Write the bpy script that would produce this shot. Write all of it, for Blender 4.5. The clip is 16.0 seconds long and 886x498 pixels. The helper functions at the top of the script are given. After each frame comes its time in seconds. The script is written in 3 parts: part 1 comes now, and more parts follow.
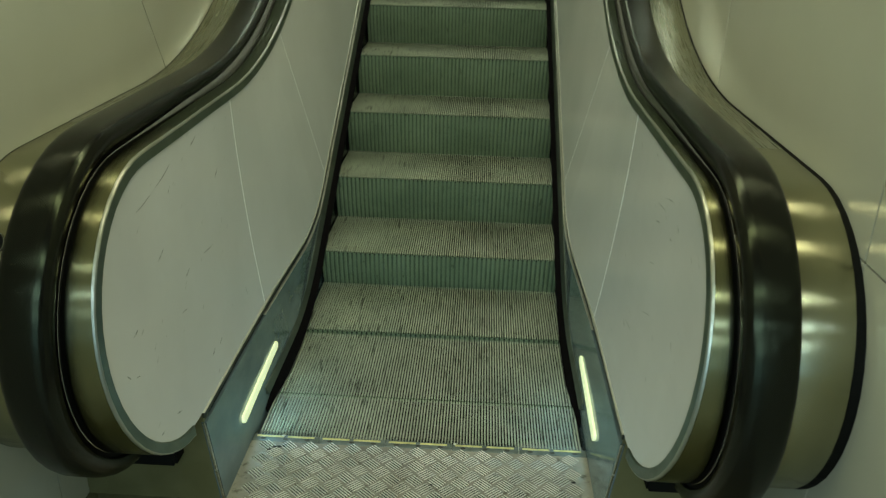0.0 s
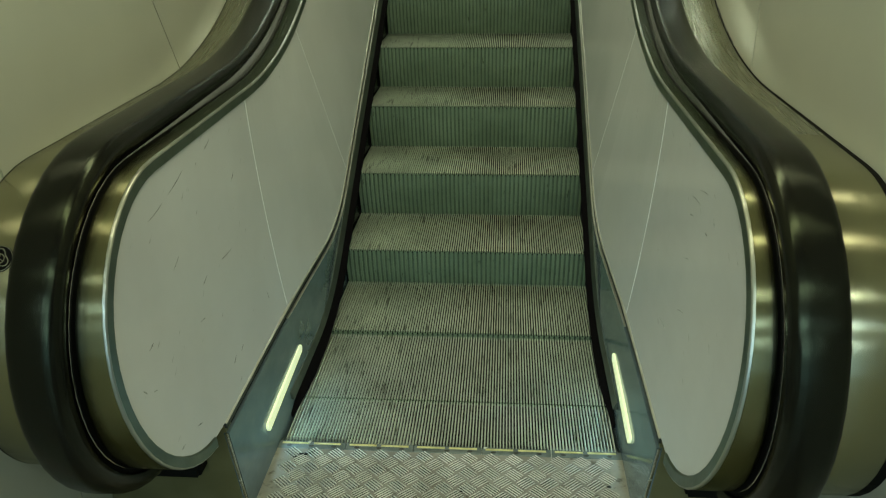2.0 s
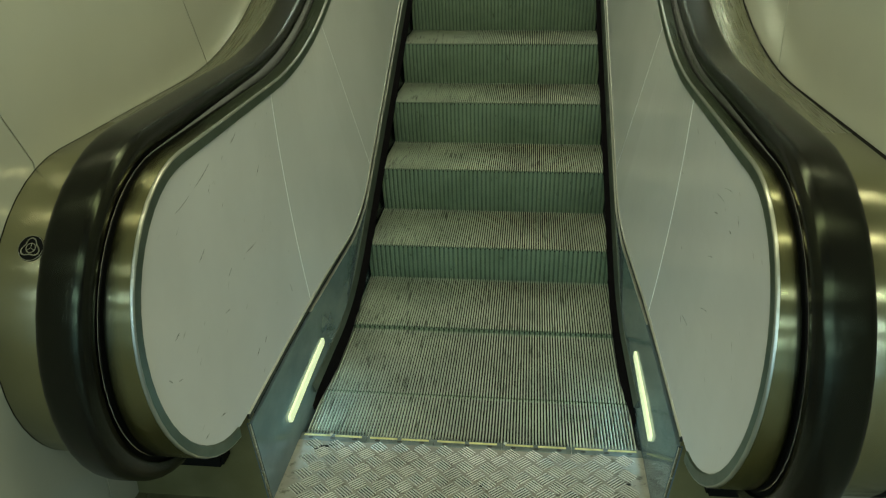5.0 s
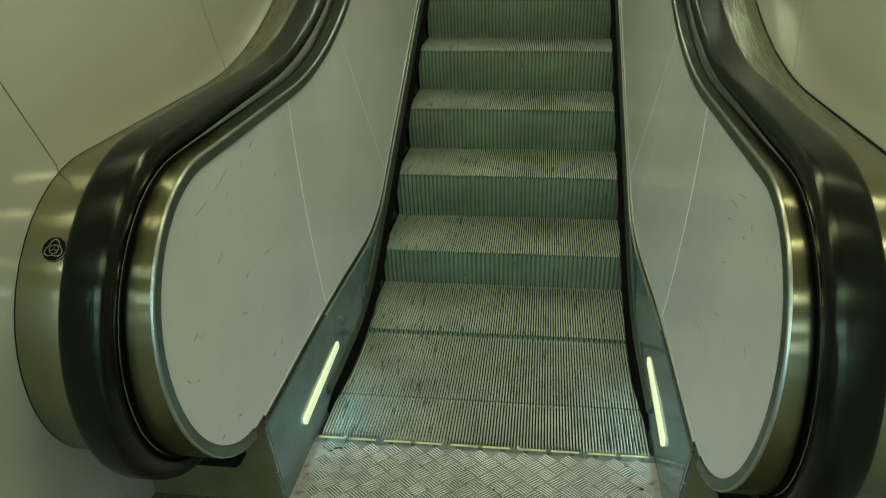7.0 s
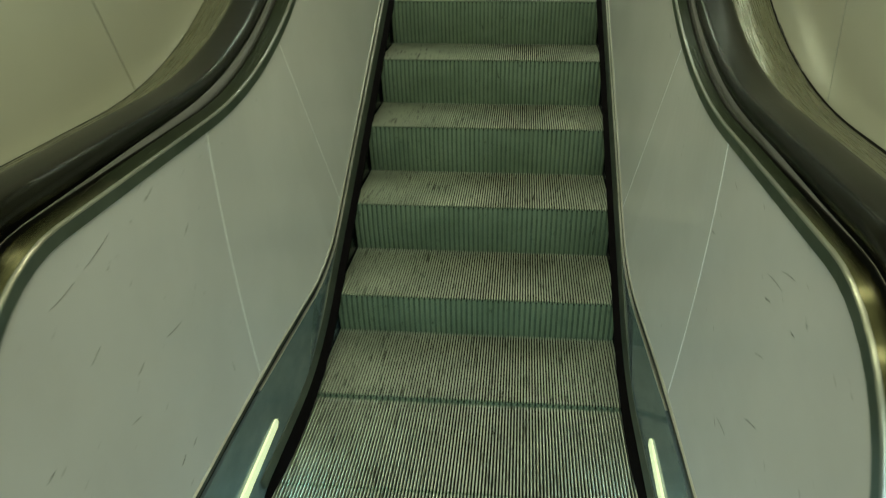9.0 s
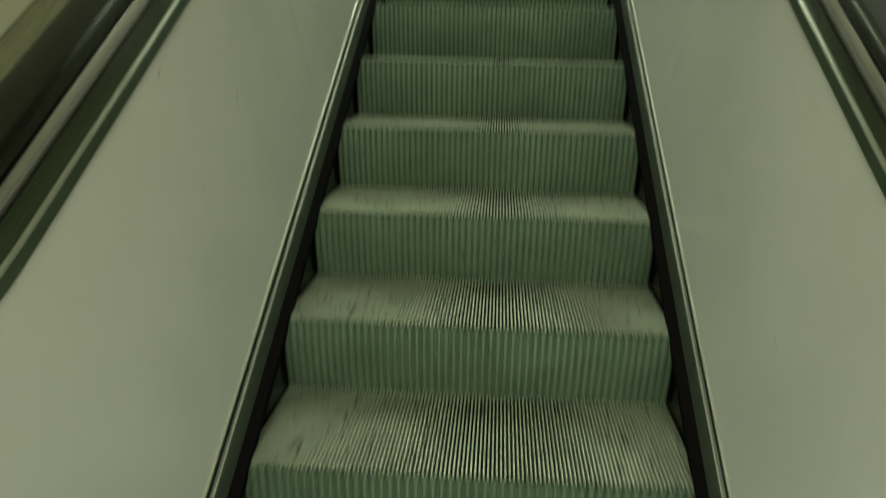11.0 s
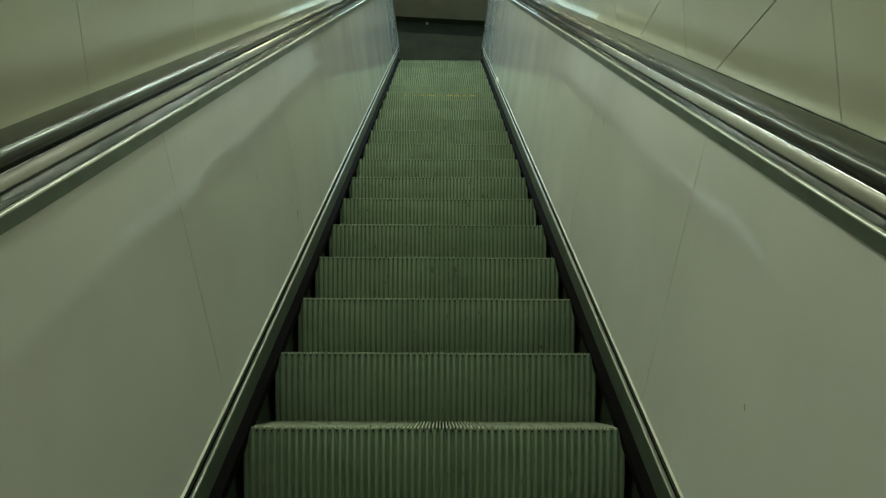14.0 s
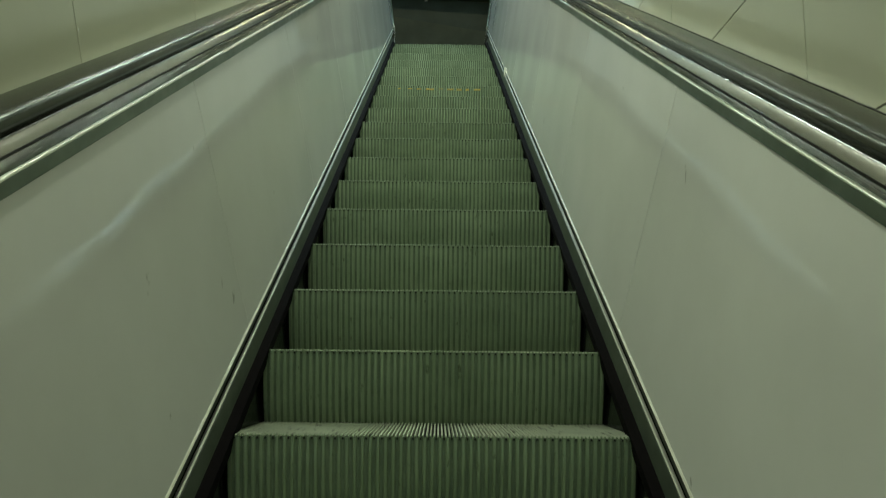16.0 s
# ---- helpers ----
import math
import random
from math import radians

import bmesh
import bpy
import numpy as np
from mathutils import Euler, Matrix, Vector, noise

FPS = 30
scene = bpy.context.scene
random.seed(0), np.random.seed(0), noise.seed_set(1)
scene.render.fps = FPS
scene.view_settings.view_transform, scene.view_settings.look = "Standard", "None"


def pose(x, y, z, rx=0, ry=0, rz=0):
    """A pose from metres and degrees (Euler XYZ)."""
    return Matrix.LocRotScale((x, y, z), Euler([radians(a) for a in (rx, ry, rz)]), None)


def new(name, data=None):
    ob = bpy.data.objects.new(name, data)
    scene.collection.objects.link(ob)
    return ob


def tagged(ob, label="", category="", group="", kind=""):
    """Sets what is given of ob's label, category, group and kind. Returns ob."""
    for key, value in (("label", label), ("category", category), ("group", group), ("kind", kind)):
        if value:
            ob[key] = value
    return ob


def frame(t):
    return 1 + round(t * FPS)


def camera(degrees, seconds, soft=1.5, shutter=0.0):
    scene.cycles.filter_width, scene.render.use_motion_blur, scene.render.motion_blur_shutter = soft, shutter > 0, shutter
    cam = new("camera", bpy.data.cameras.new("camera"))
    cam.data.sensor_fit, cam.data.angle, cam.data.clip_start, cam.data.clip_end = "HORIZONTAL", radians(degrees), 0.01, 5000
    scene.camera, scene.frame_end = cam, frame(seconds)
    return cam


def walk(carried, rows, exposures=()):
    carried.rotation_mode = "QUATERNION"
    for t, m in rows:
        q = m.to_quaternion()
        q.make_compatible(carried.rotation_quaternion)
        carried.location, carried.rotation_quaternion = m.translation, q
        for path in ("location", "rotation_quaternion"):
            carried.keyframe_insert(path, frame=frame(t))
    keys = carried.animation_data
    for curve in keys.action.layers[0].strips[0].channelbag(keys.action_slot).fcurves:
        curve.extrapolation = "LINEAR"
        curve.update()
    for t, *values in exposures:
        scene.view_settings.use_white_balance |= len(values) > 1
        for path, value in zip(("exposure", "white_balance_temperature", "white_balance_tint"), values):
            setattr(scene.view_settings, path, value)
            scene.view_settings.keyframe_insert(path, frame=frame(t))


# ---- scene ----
# Metres. x to the right, y along the escalator, z up; the comb line of the lower landing is y = 0, z = 0.
cam = camera(57.65, 16.0, 1.15, 0.4)

PATH = [  # seconds, x, y, z, pitch, roll, yaw
    (0.00, 0.138, -1.978, 1.483, -23.19, -1.40, 2.96),
    (0.50, 0.163, -1.917, 1.485, -23.45, -0.54, 5.24),
    (1.00, 0.154, -1.903, 1.481, -23.65, 0.28, 4.63),
    (1.50, 0.149, -1.902, 1.483, -23.90, 0.83, 4.04),
    (2.00, 0.148, -1.896, 1.479, -23.99, 0.80, 4.28),
    (2.50, 0.149, -1.892, 1.477, -24.06, 0.76, 4.39),
    (3.00, 0.147, -1.895, 1.477, -24.31, 0.56, 4.53),
    (3.50, 0.145, -1.901, 1.482, -24.25, 0.77, 4.96),
    (4.00, 0.147, -1.904, 1.480, -24.15, 0.74, 5.20),
    (6.50, 0.145, -1.917, 1.477, -24.19, 1.04, 6.95),
    (7.00, 0.146, -1.927, 1.479, -23.64, 0.89, 6.98),
    (7.50, 0.146, -1.929, 1.479, -23.26, 0.57, 7.22),
    (8.00, 0.153, -1.914, 1.476, -23.64, 0.46, 7.26),
    (8.20, 0.156, -1.897, 1.473, -23.92, 0.35, 7.49),
    (9.30, 0.120, -1.200, 1.450, -24.00, 0.60, 4.20),
    (10.30, 0.075, -0.399, 1.418, -22.80, 0.86, 1.39),
    (10.50, 0.060, -0.199, 1.395, -21.25, -0.44, 2.37),
    (10.80, 0.055, 0.070, 1.435, -17.43, -0.71, 4.14),
    (11.00, 0.037, 0.211, 1.456, -14.36, -1.19, 4.08),
    (11.20, 0.014, 0.360, 1.451, -2.19, -1.67, 2.63),
    (11.50, -0.010, 0.585, 1.453, 3.36, -1.05, -0.19),
    (11.80, -0.006, 0.765, 1.464, 9.77, -1.07, 0.09),
    (12.00, 0.006, 0.874, 1.471, 11.45, -1.03, -0.60),
    (12.50, 0.004, 1.130, 1.535, 10.99, -1.13, -0.45),
    (13.00, -0.005, 1.358, 1.648, 10.67, -0.66, -0.32),
    (13.50, -0.000, 1.564, 1.774, 10.10, -0.60, -0.60),
    (14.00, 0.014, 1.764, 1.898, 9.95, -0.21, -0.20),
    (14.50, 0.020, 1.987, 2.026, 9.68, -0.48, -0.45),
    (15.00, 0.018, 2.213, 2.152, 9.21, -0.24, -0.48),
    (15.50, 0.007, 2.423, 2.272, 8.53, -0.57, -0.47),
    (16.00, 0.012, 2.616, 2.380, 8.15, -0.51, -0.34),
]
walk(cam, [(t, pose(x, y, z, 90 + p, r, w)) for t, x, y, z, p, r, w in PATH],
     [(0.0, 0.15), (8.2, 0.20), (10.3, 0.18), (11.0, 0.40), (11.5, 0.36), (12.0, 0.07), (12.5, -0.04), (13.5, -0.09), (16.0, -0.14)])

# ---------------------------------------------------------------- light
world = bpy.data.worlds.new("world")
scene.world = world
world.use_nodes = True
world.node_tree.nodes["Background"].inputs["Color"].default_value = (0.9, 1.0, 0.75, 1)
world.node_tree.nodes["Background"].inputs["Strength"].default_value = 0.02

AMBER_LIGHT = (1.0, 1.0, 0.62)
WARM = (0.84, 1.0, 0.82)
COOL = (0.54, 0.86, 1.0)
PALE = (0.70, 0.96, 1.0)


def tube(name, m, length, width, power, colour):
    """A linear ceiling lamp that shines down its own -z; its length runs along its own x."""
    data = bpy.data.lights.new(name, "AREA")
    data.shape, data.size, data.size_y, data.energy, data.color = "RECTANGLE", length, width, power, colour
    ob = new(name, data)
    ob.matrix_world = m
    return ob


CEIL = 2.95
LAMPS = []  # pose, length of each ceiling lamp
for x, y, n, power, tint in ((0, 0.55, 1.5, 14, AMBER_LIGHT), (0, -0.8, 1.6, 10, AMBER_LIGHT), (-0.9, -2.6, 4.0, 32, WARM), (-0.9, -4.65, 4.0, 92, PALE), (0, -7.9, 4.0, 150, PALE), (0, -10.6, 4.0, 130, COOL)):
    LAMPS.append((pose(x, y, CEIL - 0.06), n + 0.1))
    tube("hall_lamp", pose(x, y, CEIL - 0.075), n, 0.07, power, tint)
# daylight through the glazed entrance at the back of the lower hall
tube("entrance_daylight", pose(0, -12.2, 1.2, 90, 0, 0), 5.0, 2.2, 46, (0.50, 0.82, 1.0))
# the sloping ceiling over the incline carries two rows of lamps
SLOPE = math.radians(30)
D = Vector((0, math.cos(SLOPE), math.sin(SLOPE)))
NRM = Vector((0, -math.sin(SLOPE), math.cos(SLOPE)))
OY = 0.7237                 # where the line of the step noses meets the lower floor
ZTOP = 5.75                 # upper floor
ROOF = 2.9                  # height of the sloping ceiling over the noses, square to them


def inc(s, n):
    """A point (y, z) of the incline: s along the noses, n square to them."""
    return OY + s * D.y + n * NRM.y, s * D.z + n * NRM.z


for s, power, tint in ((3.6, 11, (0.88, 1.0, 0.72)), (6.4, 20, (0.88, 1.0, 0.77)), (9.2, 23, (0.85, 1.0, 0.84))):
    for x in (-0.45, 0.45):
        y, z = inc(s, ROOF - 0.075)
        tube("slope_lamp", pose(x, y, z, 30, 0, 0) @ pose(0, 0, 0, 0, 0, 90), 2.2, 0.1, power * (1.70 if x < 0 else 0.22), tint)
        y, z = inc(s, ROOF - 0.06)
        LAMPS.append((pose(x, y, z, 30, 0, 0) @ pose(0, 0, 0, 0, 0, 90), 2.3))
# added fill lamp, unseen, tipped down the incline to light the far steps
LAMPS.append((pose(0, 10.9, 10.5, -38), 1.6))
tube("top_fill", pose(0, 10.9, 10.5, -38) @ pose(0, 0, -0.015), 1.5, 0.16, 190, (0.54, 0.87, 1.0))
# added fill lamp, unseen, that brightens the end wall
LAMPS.append((pose(0, 13.2, 10.54), 4.1))
tube("upper_fill", pose(0, 13.2, 10.525), 4.0, 0.07, 32, AMBER_LIGHT)


# ---------------------------------------------------------------- materials
def material(name, colour, rough=0.5, metal=0.0, spec=0.5):
    m = bpy.data.materials.new(name)
    m.use_nodes = True
    b = m.node_tree.nodes["Principled BSDF"]
    b.inputs["Base Color"].default_value = (*colour, 1)
    b.inputs["Roughness"].default_value = rough
    b.inputs["Metallic"].default_value = metal
    b.inputs["Specular IOR Level"].default_value = spec
    return m


def node(m, kind, **values):
    n = m.node_tree.nodes.new(kind)
    for key, v in values.items():
        n.inputs[key].default_value = v
    return n


def link(m, a, out, b, inp):
    m.node_tree.links.new(a.outputs[out], b.inputs[inp])


def place(m, scale=(1, 1, 1)):
    """World-sized coordinates, stretched by scale."""
    c = m.node_tree.nodes.new("ShaderNodeNewGeometry")
    p = node(m, "ShaderNodeMapping", Scale=scale)
    link(m, c, "Position", p, "Vector")
    return p


def mottle(m, low, high, scale, stretch=(1, 1, 1), detail=4, span=(0.35, 0.65)):
    """Noise between two colours; gives the ramp node."""
    p = place(m, stretch)
    n = node(m, "ShaderNodeTexNoise", Scale=scale, Detail=detail, Roughness=0.6)
    link(m, p, "Vector", n, "Vector")
    r = m.node_tree.nodes.new("ShaderNodeValToRGB")
    r.color_ramp.elements[0].position, r.color_ramp.elements[1].position = span
    r.color_ramp.elements[0].color, r.color_ramp.elements[1].color = (*low, 1), (*high, 1)
    link(m, n, "Fac", r, "Fac")
    return r


def mix(m, a, b, how="MULTIPLY", amount=1.0):
    x = m.node_tree.nodes.new("ShaderNodeMix")
    x.data_type, x.blend_type = "RGBA", how
    x.inputs[0].default_value = amount
    m.node_tree.links.new(a.outputs[2 if a.bl_idname == "ShaderNodeMix" else 0], x.inputs[6])
    m.node_tree.links.new(b.outputs[2 if b.bl_idname == "ShaderNodeMix" else 0], x.inputs[7])
    return x


def colour_in(m, n):
    m.node_tree.links.new(n.outputs[2 if n.bl_idname == "ShaderNodeMix" else 0], m.node_tree.nodes["Principled BSDF"].inputs["Base Color"])


def rough_in(m, low, high, scale, stretch=(1, 1, 1)):
    r = mottle(m, (low,) * 3, (high,) * 3, scale, stretch, 5, (0.3, 0.7))
    link(m, r, "Color", m.node_tree.nodes["Principled BSDF"], "Roughness")


def bump_in(m, scale, strength, stretch=(1, 1, 1), distance=0.002, detail=3):
    p = place(m, stretch)
    n = node(m, "ShaderNodeTexNoise", Scale=scale, Detail=detail)
    link(m, p, "Vector", n, "Vector")
    b = node(m, "ShaderNodeBump", Strength=strength, Distance=distance)
    link(m, n, "Fac", b, "Height")
    link(m, b, "Normal", m.node_tree.nodes["Principled BSDF"], "Normal")


def vary(m, low, high):
    """A grey that differs from piece to piece."""
    o = m.node_tree.nodes.new("ShaderNodeObjectInfo")
    r = m.node_tree.nodes.new("ShaderNodeValToRGB")
    r.color_ramp.elements[0].color, r.color_ramp.elements[1].color = (low, low, low, 1), (high, high, high, 1)
    link(m, o, "Random", r, "Fac")
    return r


# white enamelled balustrade panels with dark scuffs
PANEL = material("panel enamel", (0.7, 0.7, 0.68), 0.1)
scuff = mix(PANEL, mottle(PANEL, (0.66, 0.658, 0.65), (0.735, 0.732, 0.725), 1.3, (1, 1, 1), 5),
            mottle(PANEL, (0.62, 0.62, 0.60), (1, 1, 1), 26, (1, 1.0, 0.35), 3, (0.245, 0.27)))
colour_in(PANEL, mix(PANEL, scuff, vary(PANEL, 0.95, 1.0)))
PANEL.node_tree.nodes["Principled BSDF"].inputs["Specular IOR Level"].default_value = 0.5
rough_in(PANEL, 0.03, 0.07, 2.0)
bump_in(PANEL, 2.6, 0.6, (1, 1, 1), 0.008, 0)

SCUFFED = material("scuffed panel enamel", (0.7, 0.7, 0.68), 0.14)


def scuffs(m, turn, scale, span):
    c = m.node_tree.nodes.new("ShaderNodeNewGeometry")
    q = node(m, "ShaderNodeMapping", Rotation=(turn, 0, 0))
    p = node(m, "ShaderNodeMapping", Scale=(1, 8, 1.5))
    link(m, c, "Position", q, "Vector")
    link(m, q, "Vector", p, "Vector")
    n = node(m, "ShaderNodeTexNoise", Scale=scale, Detail=2, Roughness=0.5)
    link(m, p, "Vector", n, "Vector")
    r = m.node_tree.nodes.new("ShaderNodeValToRGB")
    r.color_ramp.elements[0].position, r.color_ramp.elements[1].position = span
    r.color_ramp.elements[0].color, r.color_ramp.elements[1].color = (0.48, 0.48, 0.45, 1), (1, 1, 1, 1)
    link(m, n, "Fac", r, "Fac")
    return r


colour_in(SCUFFED, mix(SCUFFED, mix(SCUFFED, mottle(SCUFFED, (0.65, 0.645, 0.645), (0.73, 0.725, 0.725), 1.3, (1, 1, 1), 5), scuffs(SCUFFED, 1.2, 7, (0.20, 0.27))), scuffs(SCUFFED, 0.95, 13, (0.19, 0.26))))
rough_in(SCUFFED, 0.1, 0.2, 3.0)
bump_in(SCUFFED, 1.7, 0.25, (1, 1, 1), 0.006, 0)

def brushed(m, amount):
    """Grain round the x axis: highlights spread along x."""
    b = m.node_tree.nodes["Principled BSDF"]
    b.inputs["Anisotropic"].default_value = amount
    t = m.node_tree.nodes.new("ShaderNodeCombineXYZ")
    t.inputs["X"].default_value = 1.0
    link(m, t, "Vector", b, "Tangent")


# outer deck round the newel, tinted olive by what it reflects there
STEEL = material("brushed steel", (0.44, 0.42, 0.32), 0.3, 1.0)
colour_in(STEEL, mottle(STEEL, (0.405, 0.392, 0.262), (0.42, 0.407, 0.272), 6, (30, 1, 1), 3))
rough_in(STEEL, 0.23, 0.26, 5, (60, 1, 1))
brushed(STEEL, 0.9)

# the same outer deck on the incline, its paler reflections put into the colour
STEEL_PALE = material("pale brushed steel", (0.56, 0.54, 0.45), 0.2, 1.0)
colour_in(STEEL_PALE, mottle(STEEL_PALE, (0.41, 0.41, 0.32), (0.44, 0.44, 0.35), 6, (40, 1, 1), 3))
rough_in(STEEL_PALE, 0.26, 0.29, 5, (60, 1, 1))

# deck steel on the incline, its colour darkened to stand for dim reflections
DECK = material("dim deck steel", (0.022, 0.028, 0.016), 0.24, 0.0, 0.14)
colour_in(DECK, mottle(DECK, (0.018, 0.024, 0.013), (0.026, 0.033, 0.019), 6, (40, 1, 1), 3))
rough_in(DECK, 0.22, 0.28, 5, (60, 1, 1))
# green of the reflected surroundings put into the sheen
DECK.node_tree.nodes["Principled BSDF"].inputs["Specular Tint"].default_value = (0.78, 1.0, 0.66, 1)

# the same deck round the newel, the hall's bright olive reflections in its colour
LIT_DECK = material("hall-lit deck steel", (0.25, 0.235, 0.14), 0.15, 1.0)
colour_in(LIT_DECK, mottle(LIT_DECK, (0.29, 0.285, 0.165), (0.30, 0.295, 0.175), 6, (30, 1, 1), 3))
rough_in(LIT_DECK, 0.22, 0.25, 5, (60, 1, 1))
brushed(LIT_DECK, 0.9)

GUIDE = material("grey guide rail", (0.45, 0.44, 0.39), 0.16, 0.9)
colour_in(GUIDE, mottle(GUIDE, (0.37, 0.35, 0.34), (0.43, 0.41, 0.40), 9))

OLIVE = material("olive coated steel", (0.19, 0.18, 0.085), 0.35, 0.5)
colour_in(OLIVE, mottle(OLIVE, (0.165, 0.155, 0.07), (0.215, 0.205, 0.10), 5, (1, 1, 1), 5))
rough_in(OLIVE, 0.28, 0.4, 9)

EDGE = material("bezel steel", (0.18, 0.20, 0.17), 0.34, 0.8)
colour_in(EDGE, mottle(EDGE, (0.12, 0.15, 0.115), (0.17, 0.205, 0.165), 8))
rough_in(EDGE, 0.28, 0.42, 20)

TRIM = material("polished trim", (0.46, 0.47, 0.41), 0.22, 1.0)
rough_in(TRIM, 0.12, 0.3, 30)

RUBBER = material("black handrail rubber", (0.006, 0.006, 0.005), 0.2, 0.0, 0.33)
colour_in(RUBBER, mottle(RUBBER, (0.0050, 0.0040, 0.0038), (0.0075, 0.0062, 0.0058), 3, (1, 1, 1), 5))
rough_in(RUBBER, 0.205, 0.225, 0.7)
# the sheen's green tint stands for greenish walls reflected in the rubber
RUBBER.node_tree.nodes["Principled BSDF"].inputs["Specular Tint"].default_value = (0.72, 0.88, 0.56, 1)

LIP = material("bright rounded lip", (0.70, 0.71, 0.62), 0.34, 0.9)
colour_in(LIP, mottle(LIP, (0.36, 0.38, 0.33), (0.44, 0.46, 0.40), 3, (1, 1, 1), 4))
BRIGHT = material("bright trim edge", (0.74, 0.74, 0.66), 0.36, 0.85)
colour_in(BRIGHT, mottle(BRIGHT, (0.64, 0.64, 0.56), (0.80, 0.80, 0.72), 3, (1, 1, 1), 4))

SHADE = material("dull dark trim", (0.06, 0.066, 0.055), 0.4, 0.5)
colour_in(SHADE, mottle(SHADE, (0.045, 0.05, 0.042), (0.08, 0.086, 0.074), 12))
JOINT = material("white joint seal", (0.90, 0.92, 0.90), 0.45)
colour_in(JOINT, mottle(JOINT, (0.84, 0.86, 0.84), (0.94, 0.96, 0.95), 20))
SEALANT = material("dirty sealant", (0.12, 0.12, 0.09), 0.6)
colour_in(SEALANT, mottle(SEALANT, (0.035, 0.036, 0.028), (0.34, 0.35, 0.29), 22, (1, 1, 1), 4, (0.45, 0.62)))
BACKING = material("grey panel backing", (0.05, 0.055, 0.045), 0.7)
MARK = material("grey scuff", (0.16, 0.17, 0.155), 0.5)
colour_in(MARK, mottle(MARK, (0.13, 0.135, 0.125), (0.48, 0.49, 0.47), 90, (1, 1, 1), 3))

DARK = material("dark gap", (0.006, 0.006, 0.005), 0.7, 0.0, 0.08)
BRISTLE = material("black brush", (0.005, 0.004, 0.0045), 0.9, 0.0, 0.05)
bump_in(BRISTLE, 300, 0.8, (1, 1, 0.1))

CAP = material("pale skirt cap", (0.34, 0.36, 0.32), 0.4, 0.4)
colour_in(CAP, mottle(CAP, (0.065, 0.080, 0.062), (0.10, 0.118, 0.094), 12, (1, 1, 1), 5))
# the blue light on the flat skirt is put into this tint
SKIRT = material("skirt steel", (0.15, 0.20, 0.22), 0.3, 0.5)
colour_in(SKIRT, mottle(SKIRT, (0.18, 0.25, 0.275), (0.26, 0.34, 0.37), 5, (1, 1, 2), 5))
rough_in(SKIRT, 0.10, 0.2, 12)

# a darker skirt colour for the incline
DARK_SKIRT = material("dark skirt", (0.035, 0.04, 0.034), 0.2, 0.0, 0.5)
colour_in(DARK_SKIRT, mottle(DARK_SKIRT, (0.010, 0.012, 0.010), (0.022, 0.026, 0.022), 6, (1, 1, 1), 5))
rough_in(DARK_SKIRT, 0.14, 0.24, 12)

STEP = material("cast step metal", (0.4, 0.4, 0.35), 0.45, 0.5)
worn = mix(STEP, mottle(STEP, (0.50, 0.54, 0.43), (0.72, 0.77, 0.62), 5, (1, 1, 1), 6),
           mottle(STEP, (0.20, 0.20, 0.17), (1, 1, 1), 34, (3.5, 0.25, 0.3), 4, (0.31, 0.44)))
colour_in(STEP, mix(STEP, worn, vary(STEP, 0.85, 1.0)))
rough_in(STEP, 0.4, 0.62, 20)

# far darker than the cleat tops; also the step's body and the gum
GROOVE = material("near-black groove", (0.016, 0.017, 0.014), 0.85, 0.0, 0.2)
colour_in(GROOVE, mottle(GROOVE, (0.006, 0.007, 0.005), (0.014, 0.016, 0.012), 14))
RISER = material("riser metal", (0.25, 0.29, 0.23), 0.5, 0.4)
colour_in(RISER, mix(RISER, mix(RISER, mottle(RISER, (0.196, 0.258, 0.156), (0.280, 0.356, 0.228), 4, (1, 1, 1), 5), mottle(RISER, (0.45, 0.44, 0.4), (1, 1, 1), 55, (1, 0.5, 0.35), 3, (0.27, 0.36))), vary(RISER, 0.88, 1.0)))
rough_in(RISER, 0.42, 0.6, 20)
# the shade between the ribs, put into a darker riser colour
VALLEY = material("shaded riser valley", (0.09, 0.10, 0.08), 0.7, 0.2)
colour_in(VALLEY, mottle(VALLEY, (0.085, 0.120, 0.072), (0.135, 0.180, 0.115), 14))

PLATE = material("checker plate", (0.5, 0.49, 0.42), 0.4, 0.4)
colour_in(PLATE, mix(PLATE, mottle(PLATE, (0.21, 0.195, 0.155), (0.33, 0.31, 0.255), 9, (1, 1, 1), 6),
                     mottle(PLATE, (0.4, 0.38, 0.33), (1, 1, 1), 45, (1, 1, 1), 3, (0.3, 0.44))))
rough_in(PLATE, 0.3, 0.55, 30)
BAR = material("worn raised bar", (0.6, 0.58, 0.5), 0.35, 0.3)
colour_in(BAR, mottle(BAR, (0.55, 0.53, 0.45), (0.88, 0.86, 0.77), 7, (1, 1, 1), 6))
rough_in(BAR, 0.25, 0.45, 40)

COMB = material("comb metal", (0.22, 0.24, 0.22), 0.45, 0.6)
colour_in(COMB, mottle(COMB, (0.10, 0.12, 0.112), (0.17, 0.195, 0.185), 25))
SCREW = material("dull dark screw", (0.05, 0.052, 0.045), 0.5, 0.6)
colour_in(SCREW, mottle(SCREW, (0.035, 0.038, 0.033), (0.075, 0.078, 0.068), 60))
YELLOW = material("worn yellow paint", (0.62, 0.52, 0.06), 0.5)
colour_in(YELLOW, mottle(YELLOW, (0.44, 0.40, 0.16), (0.70, 0.65, 0.28), 40, (1, 1, 1), 5))

AMBER = material("faded amber paint", (0.30, 0.24, 0.07), 0.6)
colour_in(AMBER, mottle(AMBER, (0.26, 0.23, 0.08), (0.50, 0.36, 0.06), 50, (1, 1, 1), 4))

WALL = material("cream wall panel", (0.57, 0.53, 0.44), 0.2)
